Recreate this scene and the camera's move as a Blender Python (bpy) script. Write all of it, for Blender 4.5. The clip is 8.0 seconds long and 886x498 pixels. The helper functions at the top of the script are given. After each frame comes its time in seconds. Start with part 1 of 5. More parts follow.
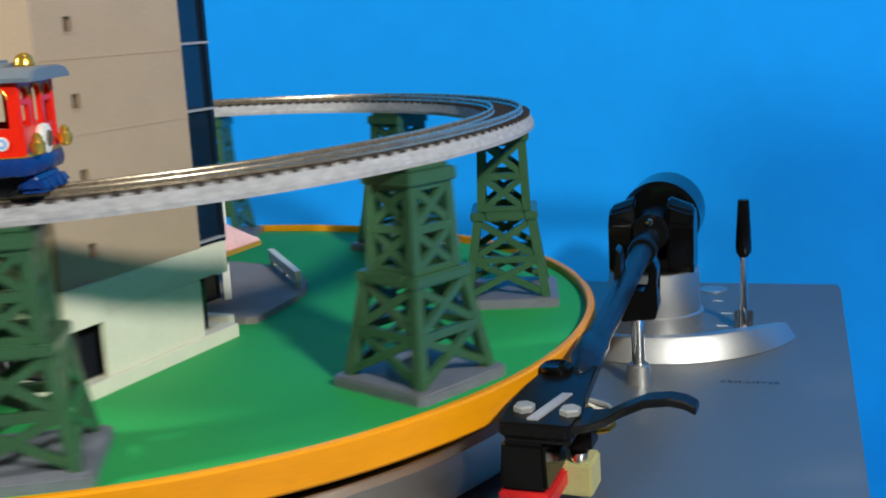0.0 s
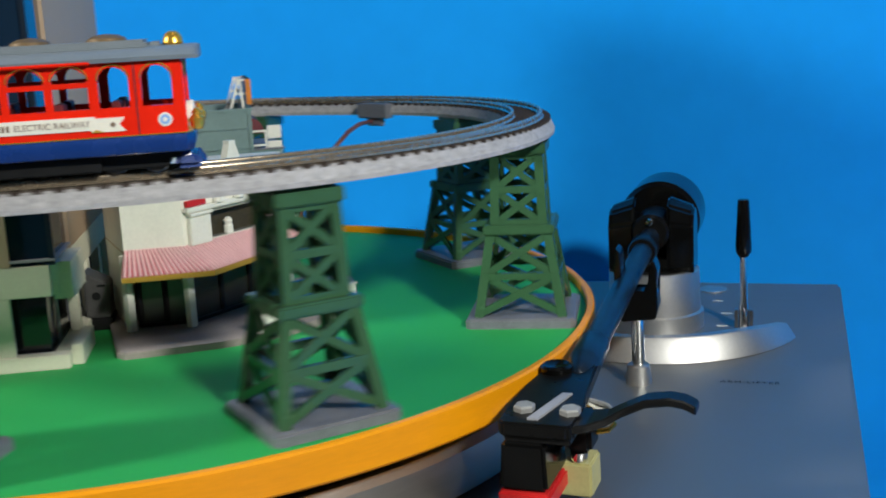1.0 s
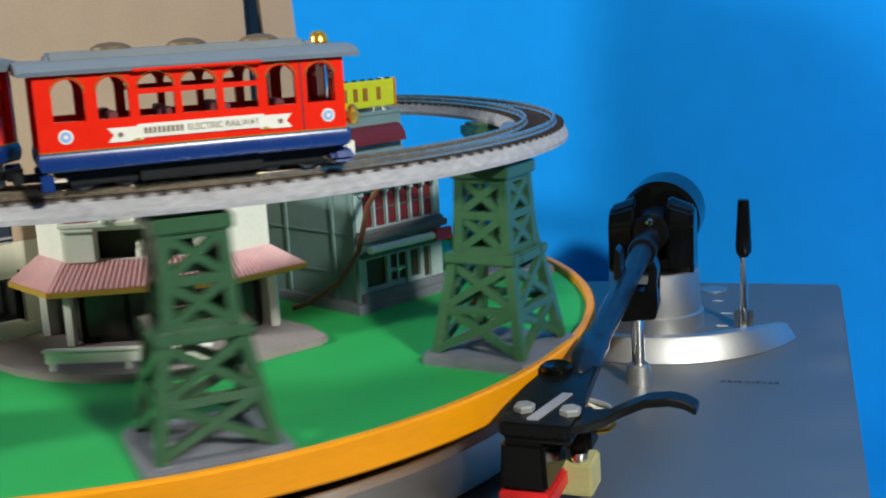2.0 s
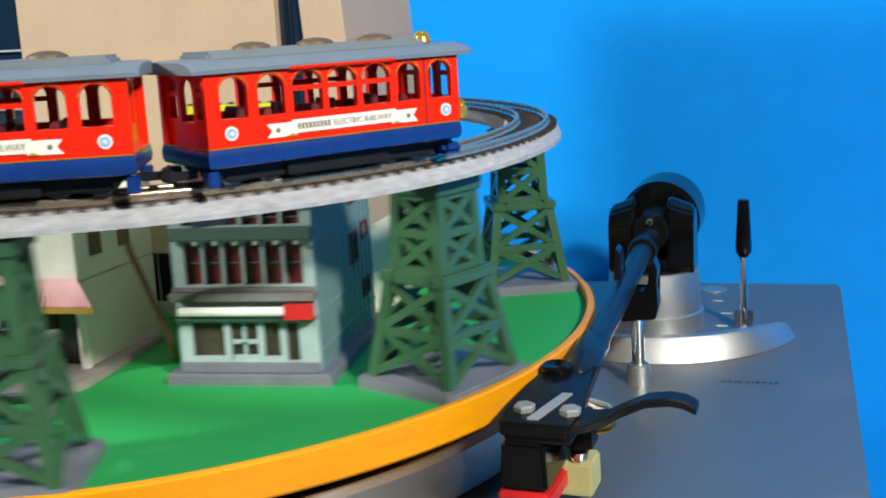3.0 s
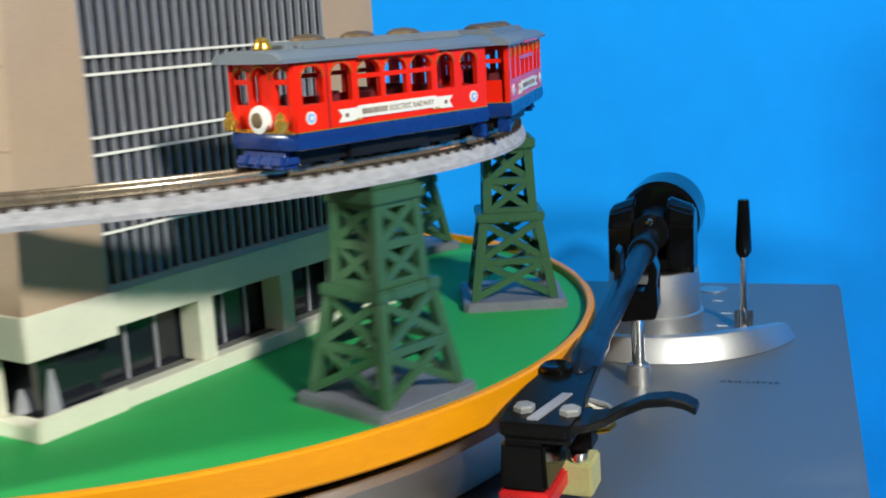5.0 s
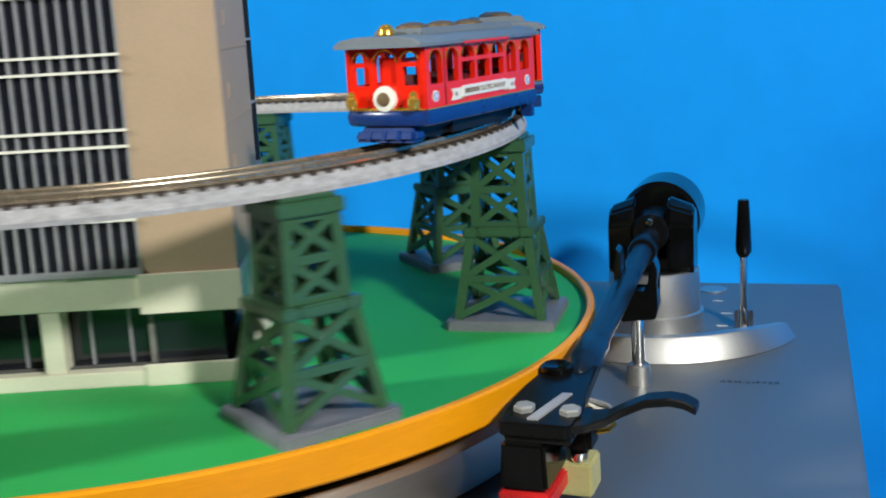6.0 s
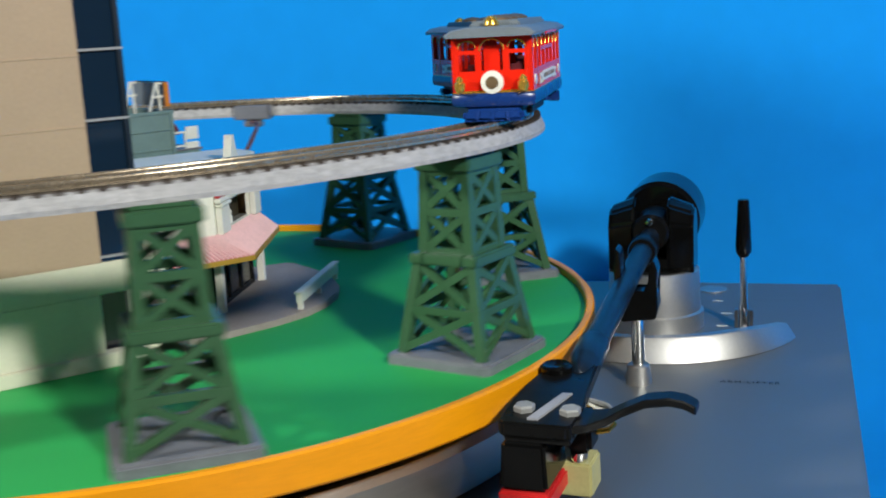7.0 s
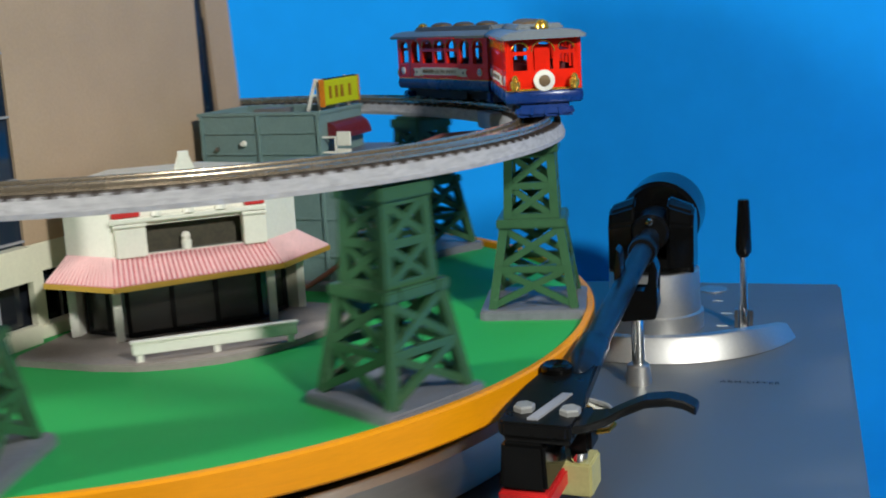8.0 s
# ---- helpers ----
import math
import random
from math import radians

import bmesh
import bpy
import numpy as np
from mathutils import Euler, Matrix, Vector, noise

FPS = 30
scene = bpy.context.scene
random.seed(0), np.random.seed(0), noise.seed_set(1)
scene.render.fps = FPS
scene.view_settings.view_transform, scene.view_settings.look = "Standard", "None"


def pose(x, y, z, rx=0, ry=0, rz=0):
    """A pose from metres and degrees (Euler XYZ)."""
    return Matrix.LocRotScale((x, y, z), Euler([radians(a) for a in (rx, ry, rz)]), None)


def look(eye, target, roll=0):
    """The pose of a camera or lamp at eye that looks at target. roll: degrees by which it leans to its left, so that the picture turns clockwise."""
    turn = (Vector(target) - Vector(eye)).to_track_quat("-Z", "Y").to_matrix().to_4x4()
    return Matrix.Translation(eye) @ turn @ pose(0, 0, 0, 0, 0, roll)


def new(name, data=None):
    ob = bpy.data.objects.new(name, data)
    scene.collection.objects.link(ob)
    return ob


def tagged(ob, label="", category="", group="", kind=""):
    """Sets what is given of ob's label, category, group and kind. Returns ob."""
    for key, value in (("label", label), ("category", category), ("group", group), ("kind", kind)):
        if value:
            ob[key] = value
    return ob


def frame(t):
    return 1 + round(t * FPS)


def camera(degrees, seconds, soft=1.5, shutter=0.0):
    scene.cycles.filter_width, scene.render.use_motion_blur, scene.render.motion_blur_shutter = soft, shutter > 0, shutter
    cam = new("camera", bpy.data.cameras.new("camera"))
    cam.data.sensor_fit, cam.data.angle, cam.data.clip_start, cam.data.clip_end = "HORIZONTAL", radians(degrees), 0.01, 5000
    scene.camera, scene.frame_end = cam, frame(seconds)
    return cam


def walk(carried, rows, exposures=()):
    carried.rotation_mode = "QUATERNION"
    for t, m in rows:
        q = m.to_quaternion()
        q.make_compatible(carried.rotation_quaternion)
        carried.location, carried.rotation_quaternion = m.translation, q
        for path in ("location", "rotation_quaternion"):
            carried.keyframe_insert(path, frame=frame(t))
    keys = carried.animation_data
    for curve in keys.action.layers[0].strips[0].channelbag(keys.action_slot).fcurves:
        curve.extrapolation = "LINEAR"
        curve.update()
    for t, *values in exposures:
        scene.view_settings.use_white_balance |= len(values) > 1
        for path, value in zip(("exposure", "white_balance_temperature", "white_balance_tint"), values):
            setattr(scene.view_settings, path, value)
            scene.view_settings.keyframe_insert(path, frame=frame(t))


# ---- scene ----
# camera: stands still on the near side of the turntable, looking over its rim
FOV, EYE, YAW, PITCH, ROLL = 41.33, (0.0, -0.4118, 0.0983), 16.2, -11.38, -3.13
cam = camera(FOV, 8.0, 1.9, 0.5)
AIM = (EYE[0] + math.sin(radians(YAW)) * math.cos(radians(PITCH)), EYE[1] + math.cos(radians(YAW)) * math.cos(radians(PITCH)), EYE[2] + math.sin(radians(PITCH)))
HOLD = look(EYE, AIM, ROLL)
# the clip's camera opens up a little in the middle of the shot
walk(cam, [(0.0, HOLD), (8.0, HOLD)], [(0.0, 0.02), (1.0, -0.09), (1.6, -0.08), (3.0, 0.38), (3.6, 0.36), (4.5, 0.3), (6.0, 0.07), (6.6, 0.06), (7.4, -0.04), (8.0, -0.08)])

# light: a dim room, a lamp in front, a softer one to the side and an added fill overhead
world = bpy.data.worlds.new("room_light")
scene.world = world
world.use_nodes = True
world.node_tree.nodes["Background"].inputs[0].default_value = (0.85, 0.93, 1.0, 1)
world.node_tree.nodes["Background"].inputs[1].default_value = 0.002


def lamp(name, eye, target, size, watts, colour):
    d = bpy.data.lights.new(name, "AREA")
    d.shape, d.size, d.energy, d.color = "DISK", size, watts, colour
    o = new(name, d)
    o.matrix_world = look(eye, target)
    return o


lamp("front_lamp", (0.23, -0.74, 0.41), (0.05, 0.0, 0.03), 0.07, 6.0, (0.94, 0.95, 0.9))
lamp("side_lamp", (-1.1, -0.14, 0.62), (0.1, 0.08, 0.05), 0.16, 13.5, (0.95, 0.96, 0.91))
# unseen fill light, added above to lift the shadows; no known fixture
lamp("overhead_fill", (0.2, -0.3, 1.5), (0.1, 0.05, 0.0), 0.35, 1.0, (1, 0.97, 0.93))


# ---------------------------------------------------------------- materials
def mat(name, colour, rough=0.5, metal=0.0, vary=0.12, size=120.0, bump=0.0, coat=0.0, fine=900.0, stretch=(1, 1, 1), spec=0.5):
    """A surface with two scales of mottling, a little relief and uneven gloss."""
    m = bpy.data.materials.new(name)
    m.use_nodes = True
    nt = m.node_tree
    b = nt.nodes["Principled BSDF"]
    b.inputs["Metallic"].default_value = metal
    b.inputs["Coat Weight"].default_value = coat
    b.inputs["Specular IOR Level"].default_value = spec
    tc = nt.nodes.new("ShaderNodeTexCoord")
    mp = nt.nodes.new("ShaderNodeMapping")
    mp.inputs["Scale"].default_value = stretch
    nt.links.new(tc.outputs["Object"], mp.inputs["Vector"])
    n1, n2 = nt.nodes.new("ShaderNodeTexNoise"), nt.nodes.new("ShaderNodeTexNoise")
    n1.inputs["Scale"].default_value, n2.inputs["Scale"].default_value = size, fine
    n1.inputs["Detail"].default_value = n2.inputs["Detail"].default_value = 4
    for n in (n1, n2):
        nt.links.new(mp.outputs["Vector"], n.inputs["Vector"])
    add = nt.nodes.new("ShaderNodeMath")
    add.operation = "ADD"
    nt.links.new(n1.outputs["Fac"], add.inputs[0])
    nt.links.new(n2.outputs["Fac"], add.inputs[1])
    ramp = nt.nodes.new("ShaderNodeMapRange")
    ramp.inputs["From Min"].default_value, ramp.inputs["From Max"].default_value = 0.6, 1.4
    ramp.inputs["To Min"].default_value, ramp.inputs["To Max"].default_value = 1 - vary, 1 + vary
    nt.links.new(add.outputs[0], ramp.inputs["Value"])
    mul = nt.nodes.new("ShaderNodeVectorMath")
    mul.operation = "SCALE"
    mul.inputs[0].default_value = colour
    nt.links.new(ramp.outputs[0], mul.inputs["Scale"])
    nt.links.new(mul.outputs[0], b.inputs["Base Color"])
    rr = nt.nodes.new("ShaderNodeMapRange")
    rr.inputs["To Min"].default_value, rr.inputs["To Max"].default_value = max(rough - 0.08, 0.02), min(rough + 0.08, 1)
    nt.links.new(n1.outputs["Fac"], rr.inputs["Value"])
    nt.links.new(rr.outputs[0], b.inputs["Roughness"])
    if bump:
        bn = nt.nodes.new("ShaderNodeBump")
        bn.inputs["Strength"].default_value, bn.inputs["Distance"].default_value = bump, 0.0004
        nt.links.new(n2.outputs["Fac"], bn.inputs["Height"])
        nt.links.new(bn.outputs[0], b.inputs["Normal"])
    return m


def glass(name, colour, rough=0.04):
    m = bpy.data.materials.new(name)
    m.use_nodes = True
    b = m.node_tree.nodes["Principled BSDF"]
    b.inputs["Base Color"].default_value = (*colour, 1)
    b.inputs["Roughness"].default_value = rough
    b.inputs["Specular IOR Level"].default_value = 0.7
    return m


LAWN = mat("green_card", (0.015, 0.36, 0.075), 0.66, vary=0.06, size=60, bump=0.05)
WOOD = mat("varnished_wood", (0.81, 0.305, 0.003), 0.4, vary=0.09, size=40, spec=0.3, coat=0.03, fine=300, stretch=(1, 1, 6))
BALLAST = mat("grey_ballast", (0.42, 0.41, 0.41), 0.85, vary=0.4, size=500, bump=0.9, fine=1600, spec=0.05)
SLEEPER = mat("brown_sleeper", (0.05, 0.038, 0.03), 0.7, vary=0.3, spec=0.03)
BED = mat("track_bed", (0.12, 0.1, 0.083), 0.42, vary=0.35, size=400, bump=0.25, fine=1500, spec=0.3)
RAIL = mat("nickel_rail", (0.52, 0.42, 0.3), 0.26, 0.8, vary=0.15, size=300)
TRESTLE = mat("green_plastic", (0.04, 0.108, 0.05), 0.24, vary=0.12, bump=0.06)
SLAB = mat("grey_plastic", (0.17, 0.175, 0.2), 0.42, vary=0.2, bump=0.2)
TAN = mat("tan_plastic", (0.455, 0.325, 0.215), 0.6, vary=0.07, size=60, bump=0.1)
CREAM = mat("cream_plastic", (0.76, 0.73, 0.57), 0.55, vary=0.06, bump=0.1, spec=0.3)
WHITE = mat("white_plastic", (0.84, 0.82, 0.72), 0.5, vary=0.06, spec=0.25)
DARKGLASS = glass("smoked_window", (0.012, 0.014, 0.02), 0.08)
BLUEGLASS = glass("blue_window", (0.007, 0.02, 0.042), 0.08)
SHOPGLASS = glass("shop_window", (0.022, 0.02, 0.016), 0.25)
MULLION = mat("grey_mullion", (0.32, 0.32, 0.34), 0.5, vary=0.08)
DISPLAY = mat("display_grey", (0.2, 0.195, 0.18), 0.6, vary=0.4, size=180)
INSIDE = mat("grey_interior", (0.16, 0.155, 0.14), 0.7, vary=0.3, size=200)
PINK = mat("pink_tiles", (0.6, 0.17, 0.19), 0.7, vary=0.12, spec=0.1)
PINKLIGHT = mat("pale_pink_tiles", (0.84, 0.54, 0.53), 0.7, vary=0.1, spec=0.1)
OCHRE = mat("ochre_trim", (0.45, 0.26, 0.03), 0.5, vary=0.15)
PATH = mat("taupe_paving", (0.31, 0.265, 0.24), 0.75, vary=0.16, bump=0.25)
TEAL = mat("grey_green_plastic", (0.17, 0.262, 0.25), 0.5, vary=0.12, bump=0.12)
TEALDARK = mat("dark_green_trim", (0.07, 0.12, 0.1), 0.5, vary=0.15)
PALETEAL = mat("pale_grey_green", (0.36, 0.46, 0.44), 0.5, vary=0.12)
MAROON = mat("maroon_plastic", (0.13, 0.012, 0.018), 0.5, vary=0.25)
SIGNRED = mat("sign_red", (0.6, 0.02, 0.02), 0.45, vary=0.1)
YELLOW = mat("sign_yellow", (0.56, 0.6, 0.01), 0.45, vary=0.1)
ORANGE = mat("sign_orange", (0.65, 0.2, 0.01), 0.45, vary=0.15)
STROKE = mat("sign_stroke_brown", (0.3, 0.13, 0.01), 0.5, vary=0.2)
CARRED = mat("red_enamel", (0.82, 0.02, 0.006), 0.22, vary=0.06, coat=0.1, spec=0.28)
CARBLUE = mat("blue_enamel", (0.006, 0.034, 0.17), 0.27, vary=0.08, coat=0.03)
DUSK = mat("dark_interior", (0.045, 0.037, 0.02), 0.6, vary=0.4, size=250)
ROOFGREY = mat("roof_grey", (0.17, 0.2, 0.225), 0.45, vary=0.08, bump=0.1)
BRASS = mat("brass", (0.8, 0.46, 0.07), 0.25, 0.75, vary=0.15)
BRONZE = mat("bronze_paint", (0.16, 0.105, 0.05), 0.5, 0.3, vary=0.2)
GRAPHITE = mat("graphite_plastic", (0.055, 0.052, 0.05), 0.5, vary=0.2, bump=0.1)
CHASSIS = mat("black_plastic", (0.008, 0.008, 0.008), 0.5, vary=0.2, spec=0.25)
STEEL = mat("dark_steel", (0.35, 0.34, 0.33), 0.35, 1.0, vary=0.15)
WHEEL = mat("blackened_wheel", (0.1, 0.095, 0.09), 0.35, 0.8, vary=0.2, size=300)
BADGE = mat("badge_blue", (0.25, 0.42, 0.72), 0.4, vary=0.15)
BANNER = mat("banner_cream", (0.82, 0.78, 0.66), 0.4, vary=0.05)
INK = mat("brown_ink", (0.2, 0.14, 0.09), 0.6, vary=0.2)
SILVER = mat("brushed_aluminium", (0.25, 0.248, 0.236), 0.4, 0.65, vary=0.05, size=30, fine=500, stretch=(1, 25, 1), bump=0.04)
POLISHED = mat("satin_aluminium", (0.58, 0.57, 0.55), 0.46, 1.0, vary=0.06, size=50)
PLATTER = mat("turned_aluminium", (0.64, 0.62, 0.59), 0.36, 1.0, vary=0.06, size=60, stretch=(1, 1, 8))
NYLON = mat("pale_nylon", (0.27, 0.27, 0.26), 0.45, vary=0.15, size=400)
CHROME = mat("chrome", (0.75, 0.75, 0.75), 0.12, 1.0, vary=0.05)
BLACK = mat("gloss_black", (0.004, 0.004, 0.004), 0.14, vary=0.2, spec=0.3)
ARMBLUE = mat("dark_anodised_tube", (0.008, 0.017, 0.031), 0.34, 0.2, vary=0.15)
SATINBLACK = mat("satin_black", (0.006, 0.006, 0.006), 0.3, vary=0.2, spec=0.16, bump=0.06)
CARTRED = mat("cartridge_red", (0.6, 0.02, 0.02), 0.4, vary=0.08)
CARTGOLD = mat("straw_plastic", (0.5, 0.46, 0.2), 0.4, vary=0.1)
RUBBER = mat("black_rubber", (0.01, 0.0095, 0.009), 0.65, vary=0.2, spec=0.25)
PAPER = mat("blue_paper", (0.004, 0.285, 0.8), 0.8, vary=0.05, size=4, fine=60, spec=0.12)
PLASTER = mat("room_plaster", (0.08, 0.08, 0.077), 0.85, vary=0.06, size=2, fine=30)
CABLE = mat("brown_cable", (0.16, 0.05, 0.03), 0.5, vary=0.15)


# ---------------------------------------------------------------- mesh helpers
def part(name, bm, material, parent=None, label="", smooth=False):
    me = bpy.data.meshes.new(name)
    bmesh.ops.recalc_face_normals(bm, faces=bm.faces)
    bm.to_mesh(me)
    bm.free()
    for mm in material if isinstance(material, (list, tuple)) else (material,):
        me.materials.append(mm)
    if smooth:
        me.shade_smooth()
        me.set_sharp_from_angle(angle=radians(35))
    o = new(name, me)
    o.parent = parent
    return tagged(o, label) if label else o


def thing(name, label, category, group="", kind=""):
    return tagged(new(name), label, category, group, kind)


def box(bm, x0, x1, y0, y1, z0, z1, bevel=0.0):
    vs = [bm.verts.new(c) for c in ((x0, y0, z0), (x1, y0, z0), (x1, y1, z0), (x0, y1, z0), (x0, y0, z1), (x1, y0, z1), (x1, y1, z1), (x0, y1, z1))]
    fs = [bm.faces.new([vs[i] for i in f]) for f in ((3, 2, 1, 0), (4, 5, 6, 7), (0, 1, 5, 4), (1, 2, 6, 5), (2, 3, 7, 6), (3, 0, 4, 7))]
    if bevel:
        bmesh.ops.bevel(bm, geom=list({e for f in fs for e in f.edges}), offset=bevel, segments=2, affect="EDGES")
    return vs


def boxes(*rows, bevel=0.0):
    bm = bmesh.new()
    for r in rows:
        box(bm, *r, bevel=bevel)
    return bm


def lathe(bm, profile, n=64, closed=False, at=(0, 0, 0), axis="z"):
    rings = []
    for i in range(n):
        a = 2 * math.pi * i / n
        ring = []
        for r, z in profile:
            c = (r * math.cos(a), r * math.sin(a), z)
            if axis == "x":
                c = (c[2], c[0], c[1])
            elif axis == "y":
                c = (c[1], c[2], c[0])
            ring.append(bm.verts.new((c[0] + at[0], c[1] + at[1], c[2] + at[2])))
        rings.append(ring)
    m = len(profile)
    for i in range(n):
        A, B = rings[i], rings[(i + 1) % n]
        for j in range(m if closed else m - 1):
            k = (j + 1) % m
            bm.faces.new((A[j], B[j], B[k], A[k]))
    if not closed:
        for j in (0, m - 1):
            if profile[j][0] > 1e-6:
                bm.faces.new([r[j] for r in rings])
    bmesh.ops.remove_doubles(bm, verts=bm.verts, dist=1e-7)
    return bm


def prism(bm, outline, z0, z1):
    """A flat outline (x, y) raised from z0 to z1."""
    lo, hi = [bm.verts.new((x, y, z0)) for x, y in outline], [bm.verts.new((x, y, z1)) for x, y in outline]
    n = len(outline)
    bm.faces.new(lo[::-1])
    bm.faces.new(hi)
    for i in range(n):
        bm.faces.new((lo[i], lo[(i + 1) % n], hi[(i + 1) % n], hi[i]))
    return bm


def upright(bm, outline, y0, y1):
    """A flat outline (x, z) with thickness from y0 to y1."""
    a, b = [bm.verts.new((x, y0, z)) for x, z in outline], [bm.verts.new((x, y1, z)) for x, z in outline]
    n = len(outline)
    bm.faces.new(a)
    bm.faces.new(b[::-1])
    for i in range(n):
        bm.faces.new((a[i], b[i], b[(i + 1) % n], a[(i + 1) % n]))
    return bm


def bar(bm, p, q, w, h=None, up=(0, 0, 1)):
    """A square rod from p to q, w wide and h thick."""
    p, q = Vector(p), Vector(q)
    d = (q - p).normalized()
    s = d.cross(Vector(up))
    if s.length < 1e-6:
        s = d.cross(Vector((1, 0, 0)))
    s.normalize()
    u = s.cross(d).normalized()
    h = h or w
    vs = [bm.verts.new(c + s * (i * w / 2) + u * (j * h / 2)) for c in (p, q) for i, j in ((-1, -1), (1, -1), (1, 1), (-1, 1))]
    for f in ((3, 2, 1, 0), (4, 5, 6, 7), (0, 1, 5, 4), (1, 2, 6, 5), (2, 3, 7, 6), (3, 0, 4, 7)):
        bm.faces.new([vs[i] for i in f])
    return bm


def tube(bm, points, radius, n=12):
    """A round rod along a line of points."""
    pts = [Vector(c) for c in points]
    rings = []
    for i, c in enumerate(pts):
        d = (pts[min(i + 1, len(pts) - 1)] - pts[max(i - 1, 0)]).normalized()
        s = d.cross(Vector((0, 0, 1)))
        if s.length < 1e-4:
            s = Vector((1, 0, 0))
        s.normalize()
        u = s.cross(d)
        r = radius[i] if isinstance(radius, (list, tuple)) else radius
        rings.append([bm.verts.new(c + s * (r * math.cos(2 * math.pi * k / n)) + u * (r * math.sin(2 * math.pi * k / n))) for k in range(n)])
    for A, B in zip(rings, rings[1:]):
        for k in range(n):
            bm.faces.new((A[k], A[(k + 1) % n], B[(k + 1) % n], B[k]))
    bm.faces.new(rings[0][::-1])
    bm.faces.new(rings[-1])
    return bm


def wall(bm, x0, x1, z0, z1, openings, y0, y1):
    """A wall from x0 to x1 with openings (left, right, sill, head, rise of its arch) that go through it."""
    xs = sorted({x0, x1, *[o[0] for o in openings], *[o[1] for o in openings]})
    tops = [o[3] + (0.0001 if o[4] else 0.0) for o in openings]
    zs = sorted({z0, z1, *[o[2] for o in openings], *tops})
    for a, b in zip(xs, xs[1:]):
        mid = (a + b) / 2
        for lo, hi in zip(zs, zs[1:]):
            level = (lo + hi) / 2
            if not any(o[0] < mid < o[1] and o[2] < level < top for o, top in zip(openings, tops)):
                box(bm, a, b, y0, y1, lo, hi)
        for (left, right, sill, head, rise), top in zip(openings, tops):
            if rise and left < mid < right:
                c, r = (a + b) / 2, (b - a) / 2
                arc = [(c - r * math.cos(math.pi * k / 10), head - rise + rise * math.sin(math.pi * k / 10)) for k in range(11)]
                for k in range(10):
                    upright(bm, [arc[k], arc[k + 1], (arc[k + 1][0], top), (arc[k][0], top)], y0, y1)
    bmesh.ops.remove_doubles(bm, verts=bm.verts, dist=1e-6)
    return bm


# ---------------------------------------------------------------- what turns with the platter
OMEGA = 56.422
SLIP = [0.0, 0.16, -0.78, -0.4, 0.01, 0.3, 0.66, 1.54, 0.99, -3.23, -5.35, -6.23, -6.84, -7.12, -5.49, -2.31, 0.0]
TRAIN = ((-0.5, -139.0), (0.0, -106.8), (0.5, -72.9), (1.0, -41.1), (1.5, -6.6), (3.0, 99.6), (3.5, 136.9), (4.0, 175.7), (4.5, 213.2), (5.8, 302.7), (6.5, 352.8), (6.8, 375.4), (7.5, 429.4), (8.0, 466.7), (8.5, 504.0))
TIMES = [i / 10 for i in range(81)]


def glide(keys, t):
    """A smooth curve through (time, value) keys."""
    i = max(k for k in range(len(keys) - 1) if keys[k][0] <= t or k == 0)
    (a, va), (b, vb) = keys[i], keys[i + 1]
    ma = (vb - keys[i - 1][1]) / (b - keys[i - 1][0]) if i else (vb - va) / (b - a)
    mb = (keys[i + 2][1] - va) / (keys[i + 2][0] - a) if i + 2 < len(keys) else (vb - va) / (b - a)
    u = (t - a) / (b - a)
    return (2 * u**3 - 3 * u**2 + 1) * va + (u**3 - 2 * u**2 + u) * (b - a) * ma + (3 * u**2 - 2 * u**3) * vb + (u**3 - u**2) * (b - a) * mb


SLIP_KEYS = [(i / 2, v) for i, v in enumerate(SLIP)]


def platter_turn(t):
    return -(OMEGA * t + glide(SLIP_KEYS, t))


riders = []


def ride(ob, m=None):
    """ob stands on the turning board, at the pose m."""
    riders.append((ob, m or Matrix()))
    ob.matrix_basis = m or Matrix()
    return ob


RING = (-0.0013, 0.0071)
RING_R, RING_Z = 0.142, 0.0588
SAG = ((-50, 1.3), (-35, 1.5), (-20, 1.3), (-5, 0.7), (10, 0.1), (25, -0.3), (40, -0.7), (58, -1.1), (75, -1.5), (90, -2.0), (105, -2.2), (120, -1.7), (135, -1.1), (150, -1.2), (165, -1.5), (180, -1.1), (200, -1.0), (222, -1.2), (240, -1.9), (255, -1.6), (270, -1.0), (285, -0.2), (297, 0.6), (310, 1.3))


def sag(a):
    """How far the flexible track rises or sinks at the angle a of the board, in metres."""
    a = (a + 50) % 360 - 50
    return 0.001 * float(np.mean(np.interp([a - 14, a - 7, a, a + 7, a + 14], [k[0] for k in SAG], [k[1] for k in SAG], period=360)))


def motions():
    for ob, base in riders:
        walk(ob, [(t, pose(0, 0, 0, 0, 0, platter_turn(t)) @ base) for t in TIMES])
    for ob, behind, flip in cars:
        rows = []
        for t in TIMES:
            a = glide(TRAIN, t) + platter_turn(t) - behind
            c = pose(0, 0, 0, 0, 0, platter_turn(t)) @ Vector((*RING, 0))
            z = RING_Z + sag(a - platter_turn(t))
            rows.append((t, pose(c.x + RING_R * math.cos(radians(a)), c.y + RING_R * math.sin(radians(a)), z, 0, 0, a + 90 + flip)))
        walk(ob, rows)


cars = []


# ---------------------------------------------------------------- backdrop and record player
PLINTH_TURN, PLINTH_Z = -33.3, -0.03
PLINTH = pose(0, 0, PLINTH_Z, 0, 0, PLINTH_TURN)


